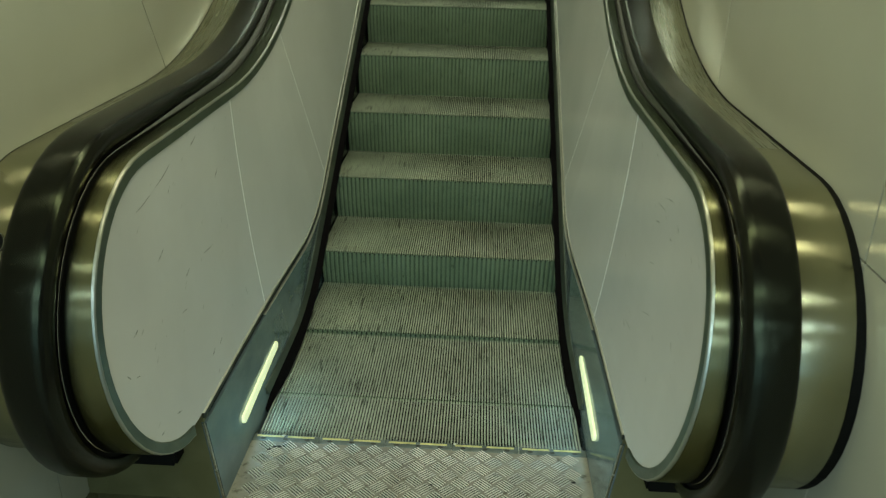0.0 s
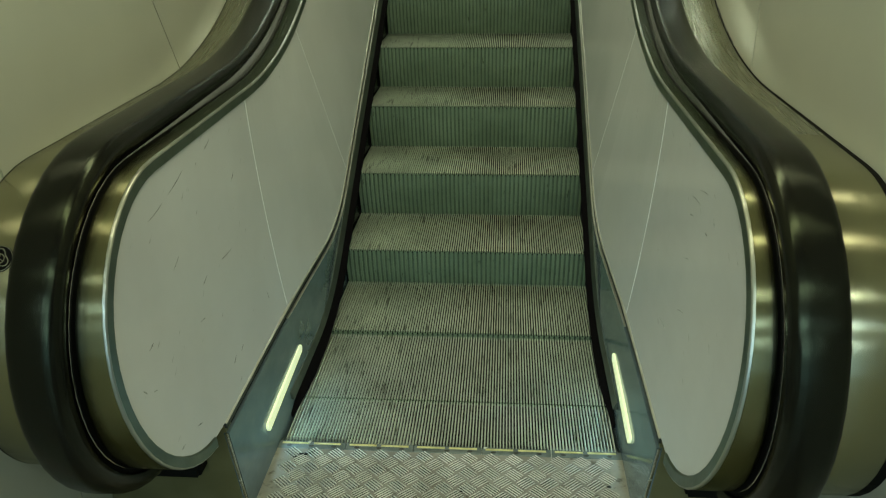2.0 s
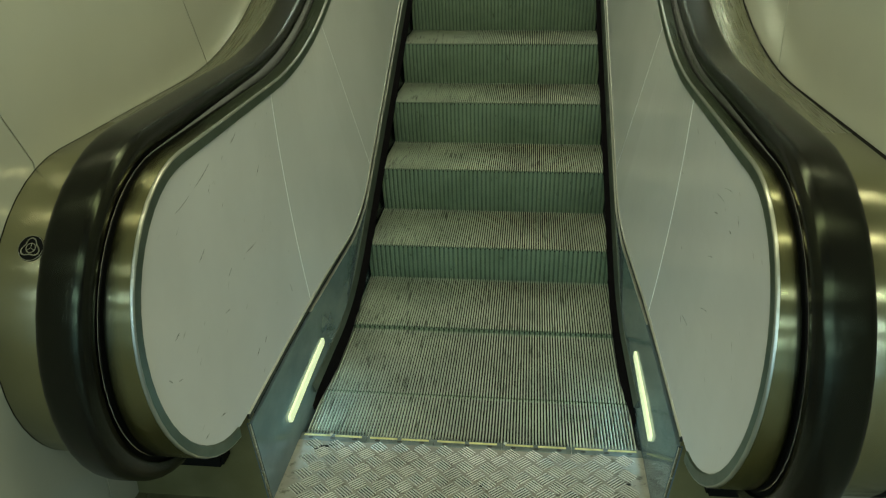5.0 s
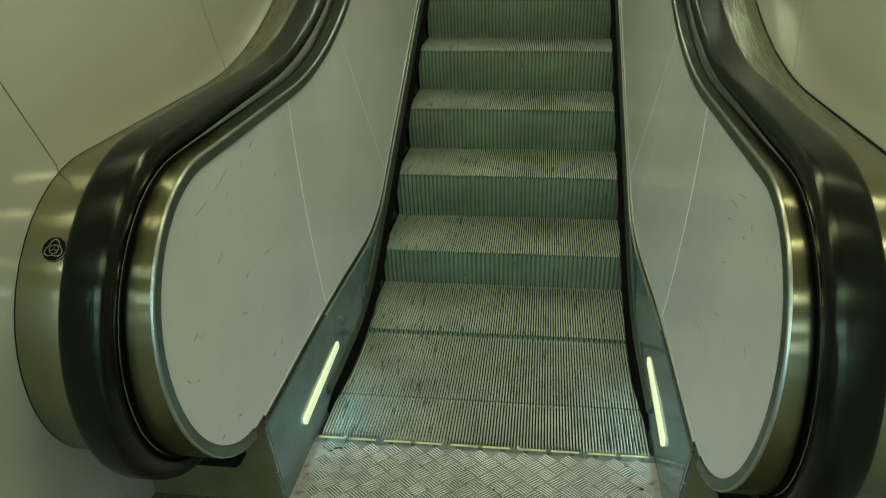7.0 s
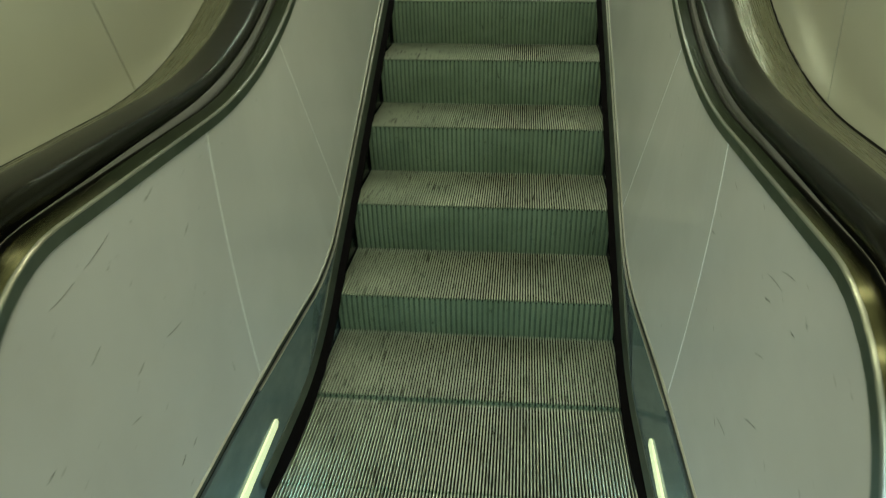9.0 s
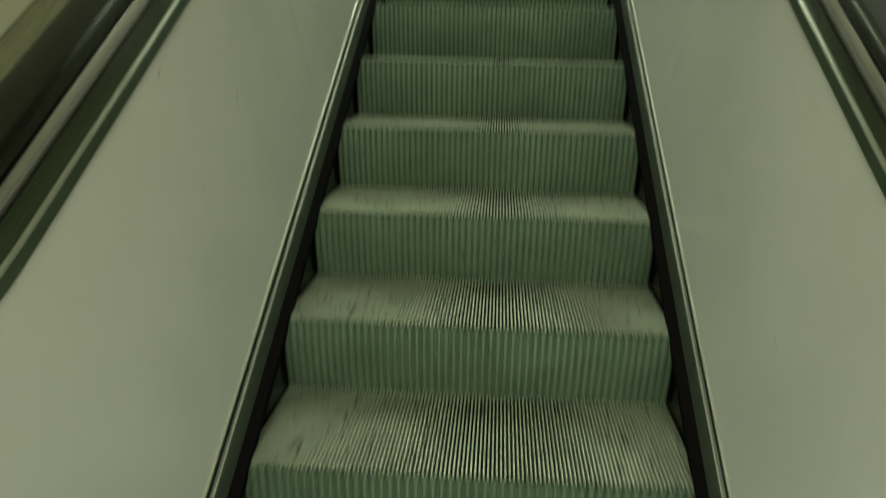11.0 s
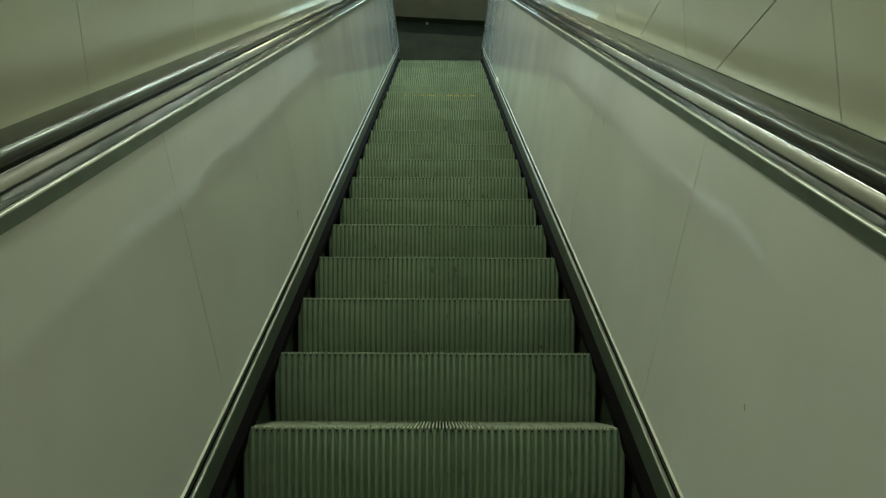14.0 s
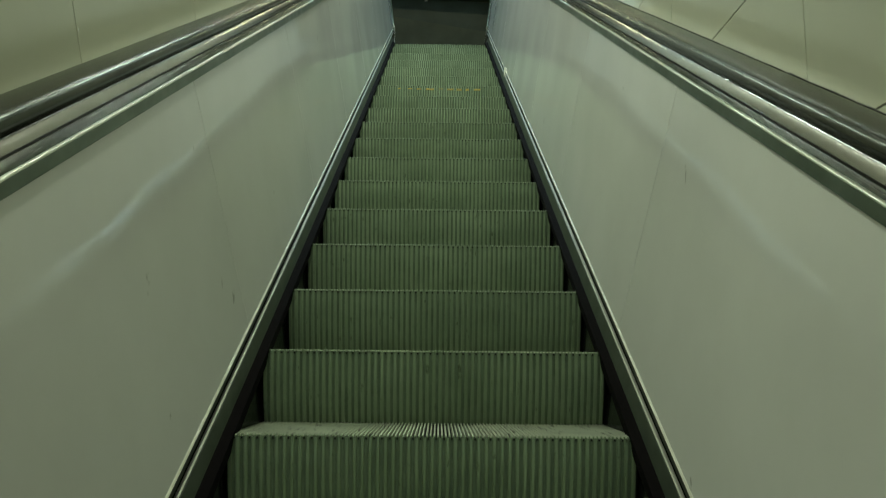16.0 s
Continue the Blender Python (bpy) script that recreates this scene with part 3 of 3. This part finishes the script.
# single dark marks on the panels: side, y, z, length, lean
def panel_at(side, y, z):
    best = None
    for u in np.linspace(0, 1, 120):
        for (la, ha), (lb, hb) in zip(cuts, cuts[1:]):
            a, b = at_y(LOW, la + (lb - la) * u), at_y(HIGH, ha + (hb - ha) * u)
            t = ((y - a[0]) * (b[0] - a[0]) + (z - a[1]) * (b[1] - a[1])) / ((b[0] - a[0]) ** 2 + (b[1] - a[1]) ** 2)
            e = math.hypot(a[0] + (b[0] - a[0]) * t - y, a[1] + (b[1] - a[1]) * t - z)
            if best is None or e < best[0]:
                best = (e, panel_x(True, *a) * (1 - t) + panel_x(False, *b) * t)
    return side * best[1]


def scuff_mark(side, x, y, z, n, lean, slope=0.0, width=0.0022):
    """A thin bowed smear on a panel; slope: how far the panel leans outwards."""
    c, d = math.cos(lean), math.sin(lean)
    ring = []
    for edge_side in (-1, 1):
        for k in range(5):
            u = (k / 4 - 0.5) * edge_side * -1
            w = edge_side * width * (0.25 - u * u) * 2 + 0.10 * n * (0.25 - u * u)
            ring.append((y + u * n * d + w * c, z + u * n * c - w * d))
    k = len(ring)
    v = [(x + side * (slope * (b - z) - 0.0008), a, b) for a, b in ring] + [(x + side * (slope * (b - z) + 0.004), a, b) for a, b in ring]
    part("scuff_mark", v, [tuple(range(k)), tuple(range(k, 2 * k))] + [(i, (i + 1) % k, k + (i + 1) % k, k + i) for i in range(k)], MARK, escalator, "dark scuff on the panel")


for side, y, z, n, lean in ((1, 1.115, 1.046, 0.022, 0.6), (1, 3.19, 1.87, 0.016, 0.2), (-1, 3.02, 1.72, 0.03, 0.3), (-1, 2.66, 1.62, 0.02, -0.4), (1, 1.60, 0.95, 0.015, 0.9)):
    scuff_mark(side, panel_at(side, y, z), y, z, n, lean, 0.1, 0.004)
# on the round ends: y, z, length, lean
MARKS_LEFT = ((-0.225, 0.886, 0.105, 1.33), (-0.350, 0.862, 0.080, 1.44), (-0.311, 0.723, 0.045, 1.19), (-0.026, 0.618, 0.075, 1.63), (-0.186, 0.620, 0.034, 1.25), (0.126, 0.780, 0.040, 1.04),
              (0.195, 0.387, 0.026, -0.19), (-0.246, 0.545, 0.032, -1.41), (-0.073, 0.365, 0.023, 1.20), (-0.135, 0.365, 0.029, 1.20), (-0.576, 0.559, 0.020, -0.69), (-0.538, 0.538, 0.016, -1.29),
              (-0.505, 0.624, 0.025, 1.34), (-0.403, 0.356, 0.033, -1.27), (-0.500, 0.367, 0.020, 1.58))
MARKS_RIGHT = ((-0.124, 0.822, 0.085, -1.48), (-0.175, 0.859, 0.075, -1.36), (-0.112, 0.780, 0.035, -1.35), (-0.294, 0.833, 0.024, 0.82), (-0.252, 0.791, 0.022, 1.57),
               (-0.141, 0.681, 0.050, -1.23), (-0.189, 0.566, 0.070, -1.24), (-0.059, 0.464, 0.072, -1.47), (0.306, 0.736, 0.040, -1.47))
for side, marks in ((-1, MARKS_LEFT), (1, MARKS_RIGHT)):
    for y, z, n, lean in marks:
        scuff_mark(side, side * tilt(z), y, z, n, lean, 0.1462 - 0.156 * (z - 0.275), 0.0035 if n < 0.04 else 0.0022)

# badge on the outer deck
c = Vector((-0.801, 0, 0))
g = math.asin((0.852 - NEWEL[1]) / 0.354)
c.y, c.z = NEWEL[0] - 0.354 * math.cos(g), NEWEL[1] + 0.354 * math.sin(g)
m = Matrix.Translation(c) @ Matrix.Rotation(math.pi / 2 - g, 4, "X")


def disc(r, z0, z1, n=28):
    a = [2 * math.pi * i / n for i in range(n)]
    o = [(r * math.cos(t), r * math.sin(t)) for t in a]
    v = [(x, y, z0) for x, y in o] + [(x, y, z1) for x, y in o]
    return v, [tuple(range(n)), tuple(range(n, 2 * n))] + [(i, (i + 1) % n, n + (i + 1) % n, n + i) for i in range(n)]


def moved(shape, mat4):
    return [mat4 @ Vector(p) for p in shape[0]], shape[1]


def loop(r, width, z0, z1, lobes=0.0, n=36):
    """A flat ring whose outline swells into three lobes."""
    rings = []
    for d, z in ((0, z0), (0, z1), (-width, z1), (-width, z0)):
        rings.append([((r * (1 + lobes * math.sin(3 * a)) + d) * math.cos(a), (r * (1 + lobes * math.sin(3 * a)) + d) * math.sin(a), z) for a in np.linspace(0, 2 * math.pi, n + 1)])
    return loft(rings + rings[:1])


badge = part("badge", *moved(disc(0.0265, -0.002, 0.003, 36), m), DARK, escalator, "round black badge with a steel ring and a three-lobed knot")
part("badge_ring", *moved(loop(0.0260, 0.0014, 0.003, 0.0045), m), TRIM, badge)
part("badge_knot", *moved(loop(0.0180, 0.0030, 0.003, 0.0050, 0.20), m @ Matrix.Rotation(math.pi, 4, "Z")), TRIM, badge)
part("badge_ring_inner", *moved(loop(0.0105, 0.0022, 0.003, 0.0045), m), TRIM, badge)
part("badge_spoke", *join(*[moved(box(-0.0008, 0.0008, 0.0, 0.009, 0.003, 0.0043), m @ Matrix.Rotation(math.radians(a), 4, "Z")) for a in (0, 120, 240)]), TRIM, badge)

# ---------------------------------------------------------------- steps
PITCH, HALF = 0.4088, 0.486
NOSE = line(0.0, 0.0, 0.87, 1.4, -0.5, 13.0)
N_CLEAT, N_RIB = 106, 53


def riser_line(t):
    """The riser's curve under the nose, t from 0 to 1: (y, z)."""
    return 0.0005 + 0.0445 * t ** 1.7, -0.005 - 0.202 * t


def ribbed(name, count, share, pts, depth, taper, rib, valley, half):
    """A corrugated sheet across the step: the ribs run along pts (y, z, outward y, outward z), the valleys lie depth below."""
    p = 2 * half / count
    lines = []
    for i in range(count):
        x = -half + (i + 0.5) * p
        for dx, up in ((-p * share / 2 - taper, 0), (-p * share / 2, 1), (p * share / 2, 1), (p * share / 2 + taper, 0)):
            lines.append([(x + dx, y - (1 - up) * depth * ny, z - (1 - up) * depth * nz) for y, z, ny, nz in pts])
    v, f = loft(lines)
    me = link_mesh(name, v, f, rib)
    me.materials.append(valley)
    me.materials.append(RISER)
    n = len(pts)
    for poly in me.polygons:
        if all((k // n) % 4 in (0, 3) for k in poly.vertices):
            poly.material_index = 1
        elif poly.center.y < 0.0025 and rib == STEP:
            poly.material_index = 2
    return me


def tread_mesh():
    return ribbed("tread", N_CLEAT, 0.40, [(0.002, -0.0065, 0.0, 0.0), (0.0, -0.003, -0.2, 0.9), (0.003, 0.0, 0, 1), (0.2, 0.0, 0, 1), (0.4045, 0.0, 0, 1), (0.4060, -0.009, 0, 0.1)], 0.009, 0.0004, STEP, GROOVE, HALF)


def riser_mesh():
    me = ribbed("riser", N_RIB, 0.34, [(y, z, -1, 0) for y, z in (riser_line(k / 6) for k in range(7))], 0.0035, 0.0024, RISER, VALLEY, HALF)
    return me


def base_mesh():
    pts = [(0.400, -0.0095), (0.008, -0.0095)] + [(y + 0.006, z) for y, z in (riser_line(k / 6) for k in range(7))] + [(0.40, -0.2)]
    v, f = loft([[(x, y, z) for x in (-HALF, HALF)] for y, z in pts])
    n = len(pts)
    f += [tuple(2 * i for i in range(n)), tuple(2 * i + 1 for i in range(n))]
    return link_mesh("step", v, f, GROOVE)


tread_data, riser_data, step_data = tread_mesh(), riser_mesh(), base_mesh()
length = [0.0]
for (ya, za), (yb, zb) in zip(NOSE, NOSE[1:]):
    length.append(length[-1] + math.hypot(yb - ya, zb - za))


def nose(s):
    """The place (y, z) of a step's nose, s along its line from the comb."""
    s += 0.5
    for (ya, za), (yb, zb), la, lb in zip(NOSE, NOSE[1:], length, length[1:]):
        if la <= s <= lb:
            t = (s - la) / (lb - la)
            return ya + (yb - ya) * t, za + (zb - za) * t
    return NOSE[-1]


PHASE = 0.235
for k in range(-1, 30):
    y, z = nose(PHASE + k * PITCH)
    if y > 12.0:
        break
    ob = new("step", step_data)
    ob.parent = escalator
    ob.matrix_basis = pose(0, y, z - 0.0006 * (k < 1))
    for nm, data in (("tread", tread_data), ("riser", riser_data)):
        q = new(nm, data)
        q.parent = ob
    # worn amber marks on one riser
    if abs(y - 8.37) < 0.18:
        for x, w in ((-0.31, 0.02), (-0.235, 0.03), (-0.17, 0.035), (-0.10, 0.06), (0.0, 0.03), (0.06, 0.05), (0.13, 0.04), (0.2, 0.025), (0.26, 0.05)):
            part("yellow_mark", *box(x, x + w, -0.0008, 0.002, -0.030 - 0.010 * abs(math.sin(x * 40)), -0.024), AMBER, ob, "worn amber paint mark")

# ---------------------------------------------------------------- comb and checker plate
plate = part("comb_plate", *box(-0.498, 0.498, -1.35, -0.034, 0.0015, 0.006), PLATE, escalator, "worn aluminium checker plate")
# dirt and the bars' shade put together into one dark film
BAR_GAP = material("dirt and shade between bars", (0.05, 0.045, 0.034), 0.7)
colour_in(BAR_GAP, mottle(BAR_GAP, (0.035, 0.032, 0.024), (0.16, 0.148, 0.118), 16, (1, 1, 1), 5))
bars, films = [], []
unit = 0.0317
for i in range(-16, 17):
    for j in range(0, 41):
        if (i + j) % 2 or abs(i * unit) > 0.475:
            continue
        x, y = i * unit, -0.052 - j * unit
        turn = radians(42 if i % 2 else -42)
        ca, sa = math.cos(turn), math.sin(turn)
        rim = [(-0.019, -0.0155), (0.019, -0.0155), (0.0205, 0.0), (0.019, 0.0155), (-0.019, 0.0155), (-0.0205, 0.0)]
        films.append(([(x + px * ca - py * sa, y + px * sa + py * ca, z) for z in (0.0058, 0.0064) for px, py in rim],
                      [tuple(range(6, 12))] + [(k, (k + 1) % 6, 6 + (k + 1) % 6, 6 + k) for k in range(6)]))
        for b in (-2, -1, 0, 1, 2):
            h, w = 0.0235 if abs(b) < 2 else 0.0215, 0.0019
            v = []
            for px, py, z in ((-h, 0, -0.001), (-h * 0.8, -w, 0.0), (h * 0.8, -w, 0.0), (h, 0, -0.001), (h * 0.8, w, 0.0), (-h * 0.8, w, 0.0), (-h * 0.7, 0, 0.0023), (h * 0.7, 0, 0.0023)):
                py += b * 0.0077
                v.append((x + px * ca - py * sa, y + px * sa + py * ca, z + 0.0068))
            bars.append((v, [(0, 1, 6), (1, 2, 7, 6), (2, 3, 7), (3, 4, 7), (4, 5, 6, 7), (5, 0, 6)]))
part("gap_film", *join(*films), BAR_GAP, plate, "dark dirt trodden between the raised bars")["kind"] = "stuff"
part("tread_pattern", *join(*bars), BAR, plate, "raised five-bar tread pattern")["kind"] = "stuff"

N_SEG = 5
seg = 0.99 / N_SEG
teeth = []
for i in range(int(seg / (2 * HALF / N_CLEAT))):
    x = (i + 0.5) * 2 * HALF / N_CLEAT
    teeth.append(([(x - 0.0018, -0.002, -0.004), (x + 0.0018, -0.002, -0.004), (x - 0.0018, -0.002, 0.003), (x + 0.0018, -0.002, 0.003), (x, 0.03, -0.006)],
                  [(0, 1, 3, 2), (2, 3, 4), (0, 2, 4), (1, 4, 3)]))
comb_data = link_mesh("comb_segment", *join(([(0.001, -0.034, -0.02), (seg - 0.001, -0.034, -0.02), (0.001, -0.034, 0.0015), (seg - 0.001, -0.034, 0.0015),
                                              (0.001, -0.030, 0.003), (seg - 0.001, -0.030, 0.003), (0.001, -0.002, 0.003), (seg - 0.001, -0.002, 0.003), (0.001, -0.002, -0.02), (seg - 0.001, -0.002, -0.02)],
                                             [(0, 1, 3, 2), (2, 3, 5, 4), (4, 5, 7, 6), (6, 7, 9, 8), (0, 2, 4, 6, 8), (1, 9, 7, 5, 3)]), *teeth), COMB)
line_data = [link_mesh("yellow_line", *box(a, a + 0.080, -0.0145, -0.0068, 0.0025, 0.0042), YELLOW) for a in (0.010, 0.103)]
screw_data = [link_mesh("screw", *moved(disc(0.006, 0.002, 0.0036, 12), Matrix.Translation((a, -0.022, 0)) @ Matrix.Diagonal((1.3, 0.8, 1, 1))), SCREW) for a in (0.033, 0.098, 0.163)]
for i in range(N_SEG):
    ob = new("comb_segment", comb_data)
    ob.parent = escalator
    ob.matrix_basis = pose(-0.495 + i * seg, 0, 0.004)
    for nm, data in [("yellow_line", d) for d in line_data] + [("screw", d) for d in screw_data]:
        q = new(nm, data)
        q.parent = ob

# gum trodden into the plate, and crumbs on the comb
rng = random.Random(5)
blots = []
for x, y, r in ((-0.412, -0.060, 0.008), (-0.398, -0.054, 0.006), (-0.386, -0.048, 0.004), (-0.432, -0.072, 0.005), (-0.422, -0.083, 0.004), (0.05, -0.19, 0.004), (0.445, -0.15, 0.005)):
    ring = [(x + r * rng.uniform(0.7, 1.5) * math.cos(a) * 1.3, y + r * rng.uniform(0.4, 0.9) * math.sin(a)) for a in np.linspace(0, 2 * math.pi, 11)[:-1]]
    k = len(ring)
    blots.append(([(a, b, 0.0062) for a, b in ring] + [(a, b, 0.0076) for a, b in ring], [tuple(range(k)), tuple(range(k, 2 * k))] + [(i, (i + 1) % k, k + (i + 1) % k, k + i) for i in range(k)]))
for blot in blots:
    part("gum_stain", *blot, GROOVE, plate, "black trodden gum stain")
for x, y, r in ((-0.405, -0.006, 0.005), (0.108, -0.005, 0.004), (-0.17, -0.30, 0.003)):
    z = 0.006 if y < -0.1 else 0.007
    pts = [(x + r * math.cos(a) * rng.uniform(0.6, 1.3), y + r * math.sin(a) * rng.uniform(0.6, 1.3), z + h) for h in (0.0, r * 0.8) for a in np.linspace(0, 2 * math.pi, 8)[:-1]] + [(x, y, z + r * 1.4)]
    thing("paper_crumb", pts, [tuple(range(7))] + [(i, (i + 1) % 7, 7 + (i + 1) % 7, 7 + i) for i in range(7)] + [(7 + i, 7 + (i + 1) % 7, 14) for i in range(7)], PLASTER,
          "tiny crumpled white paper scrap at the escalator's comb", "litter")

# ---------------------------------------------------------------- the hall round it
thing("floor", *join(box(-6, -0.499, -12, -0.1, -0.2, 0.0), box(0.499, 6, -12, -0.1, -0.2, 0.0), box(-0.499, 0.499, -12, -1.36, -0.2, 0.0)), STONE, "grey speckled stone floor of the lower hall", "floor", "structure")
thing("ceiling", *box(-6, 6, -12, 2.2, CEIL, CEIL + 0.15), SOFFIT, "plain dark ceiling of the lower hall", "ceiling", "structure")
thing("wall_back", *join(box(-6, -2.55, -12.15, -12, 0, CEIL), box(2.55, 6, -12.15, -12, 0, CEIL), box(-2.55, 2.55, -12.15, -12, 2.35, CEIL)), PLASTER, "plain pale wall of the lower hall", "wall", "structure")
entrance = tagged(new("door_1"), "wide glazed entrance with steel posts", "door", "", "structure")
for x in (-2.52, -0.85, 0.85, 2.52):
    part("door_post", *box(x - 0.03, x + 0.03, -12.1, -12.04, 0, 2.35), TRIM, entrance)
part("door_head", *box(-2.49, 2.49, -12.1, -12.04, 2.29, 2.35), TRIM, entrance)
thing("floor_upper", *box(-6, 6, 11.4, 20, ZTOP - 0.3, ZTOP - 0.004), STONE, "grey stone floor of the upper hall", "floor", "structure")

# ceiling over the incline
ya, za = inc(2.9, ROOF)
yb, zb = inc(11.6, ROOF)
v = [(x, y, z + h) for x in (-1.2, 1.2) for h in (0, 0.15) for y, z in ((2.2, CEIL), (ya, za), (yb, zb))]
thing("ceiling_slope", v, [(0, 1, 7, 6), (1, 2, 8, 7), (3, 9, 10, 4), (4, 10, 11, 5), (0, 3, 4, 1), (1, 4, 5, 2), (6, 7, 10, 9), (7, 8, 11, 10), (0, 6, 9, 3), (2, 5, 11, 8)],
      SOFFIT, "plain dark sloping ceiling over the escalator", "ceiling", "structure")

# the last two housings only carry the added fill lamps of the upper hall
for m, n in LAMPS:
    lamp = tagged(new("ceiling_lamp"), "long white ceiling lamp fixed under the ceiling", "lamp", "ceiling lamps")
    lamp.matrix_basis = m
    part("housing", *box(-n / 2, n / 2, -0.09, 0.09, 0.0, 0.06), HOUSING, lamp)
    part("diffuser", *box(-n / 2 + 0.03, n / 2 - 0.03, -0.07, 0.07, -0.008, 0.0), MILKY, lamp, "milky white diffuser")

WX = 0.870                  # inner face of the side walls
# left wall: panels with joints square to the incline
left = thing("wall_left", *join(box(-WX - 0.16, -WX - 0.016, -1.43, 10.6, -0.1, 9.6)), PLASTER, "wall of glossy cream panels beside the escalator", "wall", "structure")
right = thing("wall_right", *join(box(WX + 0.016, WX + 0.16, -1.6, 10.6, -0.1, 9.6)), PLASTER, "wall of glossy cream panels in a grid", "wall", "structure")


def slab(side, ring, parent):
    """A wall panel 12 mm thick with the outline ring of (y, z)."""
    k = len(ring)
    v = [(side * WX, y, z) for y, z in ring] + [(side * (WX + 0.012), y, z) for y, z in ring]
    part("wall_panel", v, [tuple(range(k)), tuple(range(k, 2 * k))] + [(i, (i + 1) % k, k + (i + 1) % k, k + i) for i in range(k)], WALL, parent)


# the joints' feet along the deck, by their y at 0.80 over the noses
G = 0.0025
feet = [-1.43, -0.41, 0.575, 1.30, 1.90, 2.76, 3.69, 4.51, 5.36, 6.22, 7.08, 7.6]
for ya, yb in zip(feet, feet[1:]):
    def foot(y):
        return (y, 0.97) if y < 0.7 else (y + 0.035, (y - OY) * math.tan(SLOPE) + 0.80 / math.cos(SLOPE) - 0.061)

    (y0, z0), (y1, z1) = foot(ya), foot(yb)
    h = 3.2
    lean = (-0.5 * h, 0.866 * h)
    foot_z = 0.0 if z0 < 1.6 else None
    ring = [(y0 + G, z0), (y1 - G, z1)] if foot_z is None else [(y0 + G, z0), (y0 + G, 0.0), (y1 - G, 0.0), (y1 - G, z1)]
    slab(-1, ring + [(y1 - G + lean[0], z1 + lean[1]), (y0 + G + lean[0], z0 + lean[1])], left)
# right wall: a grid of upright and level joints
cols = [-1.6, -0.565, 0.55, 1.42, 2.40, 3.41, 4.42, 5.46, 6.5, 7.5, 8.5, 9.4, 9.95]
rows_z = [0.0, 0.40, 0.885, 1.37, 1.855, 2.362, 2.885, 3.405, 3.925, 4.445, 4.965, 5.485, 6.0, 6.52, 7.04, 7.56, 8.08, 8.6, 9.1]
for ya, yb in zip(cols, cols[1:]):
    for za, zb in zip(rows_z, rows_z[1:]):
        mid_y = (ya + yb) / 2
        low = 0.0 if mid_y < 1 else (yb - OY) * math.tan(SLOPE) - 0.6
        if zb < low or za > max(CEIL, (yb - OY) * math.tan(SLOPE) + 3.6):
            continue
        if mid_y < 0.6 and zb <= 0.9 and za < 0.885:
            if za == 0.0:
                slab(1, [(ya + G, 0), (yb - G, 0), (yb - G, 0.885 - G), (ya + G, 0.885 - G)], right)
            continue
        slab(1, [(ya + G, za + G), (yb - G, za + G), (yb - G, zb - G), (ya + G, zb - G)], right)

# ---------------------------------------------------------------- upper hall, far off
thing("wall_end", *box(-6, 6, 15.4, 15.6, ZTOP - 0.3, 11.0), SLATE, "dark clad end wall of the upper hall", "wall", "structure")
thing("ceiling_upper", *box(-6, 6, 10.4, 15.6, 10.6, 10.8), PLASTER, "plain ceiling of the upper hall", "ceiling", "structure")
thing("bulkhead", *box(-6, 6, 15.1, 15.4, 8.905, 9.18), PLASTER, "cream bulkhead under the upper ceiling", "bulkhead", "structure")


def leaning(name, zs, label, category):
    """A flank 0.19 m thick on the end wall: heights of its left and right upper and lower corners."""
    a, b, c, d = zs
    v = [(-1.35, 15.2, a), (1.35, 15.2, b), (1.35, 15.2, c), (-1.35, 15.2, d)]
    thing(name, v + [(x, 15.395, z) for x, y, z in v], [(0, 1, 2, 3), (4, 5, 6, 7), (0, 1, 5, 4), (1, 2, 6, 5), (2, 3, 7, 6), (3, 0, 4, 7)], BRONZE, label, category, "structure")


leaning("beam_cladding", (8.90, 8.90, 8.36, 8.50), "dark bronze sloping beam on the end wall", "beam")
leaning("stair_cladding", (8.13, 7.70, 6.0, 6.0), "dark sloping flank against the end wall", "cladding")
thing("wall_sign", *box(-0.272, -0.226, 15.37, 15.402, 8.405, 8.475), HOUSING, "small white square sign on the dark end wall", "sign")
for s in (-1, 1):
    thing("wall_upper", *box(*sorted((s * 6, s * 6.2)), 10.4, 15.6, ZTOP - 0.3, 10.8), PLASTER, "plain side wall of the upper hall", "wall", "structure")
    thing("wall_front", *box(*sorted((s * 1.02, s * 6)), 10.4, 10.6, ZTOP - 0.3, 10.8), PLASTER, "plain wall beside the escalator's head", "wall", "structure")
    thing("wall_return", *box(*sorted((s * (WX + 0.16), s * 6)), -1.43, -1.25, 0, CEIL), PLASTER, "plain wall beside the escalator's foot", "wall", "structure")
    thing("wall_hall", *box(*sorted((s * 6, s * 6.15)), -12, 0.5, 0, CEIL), PLASTER, "plain side wall of the lower hall", "wall", "structure")
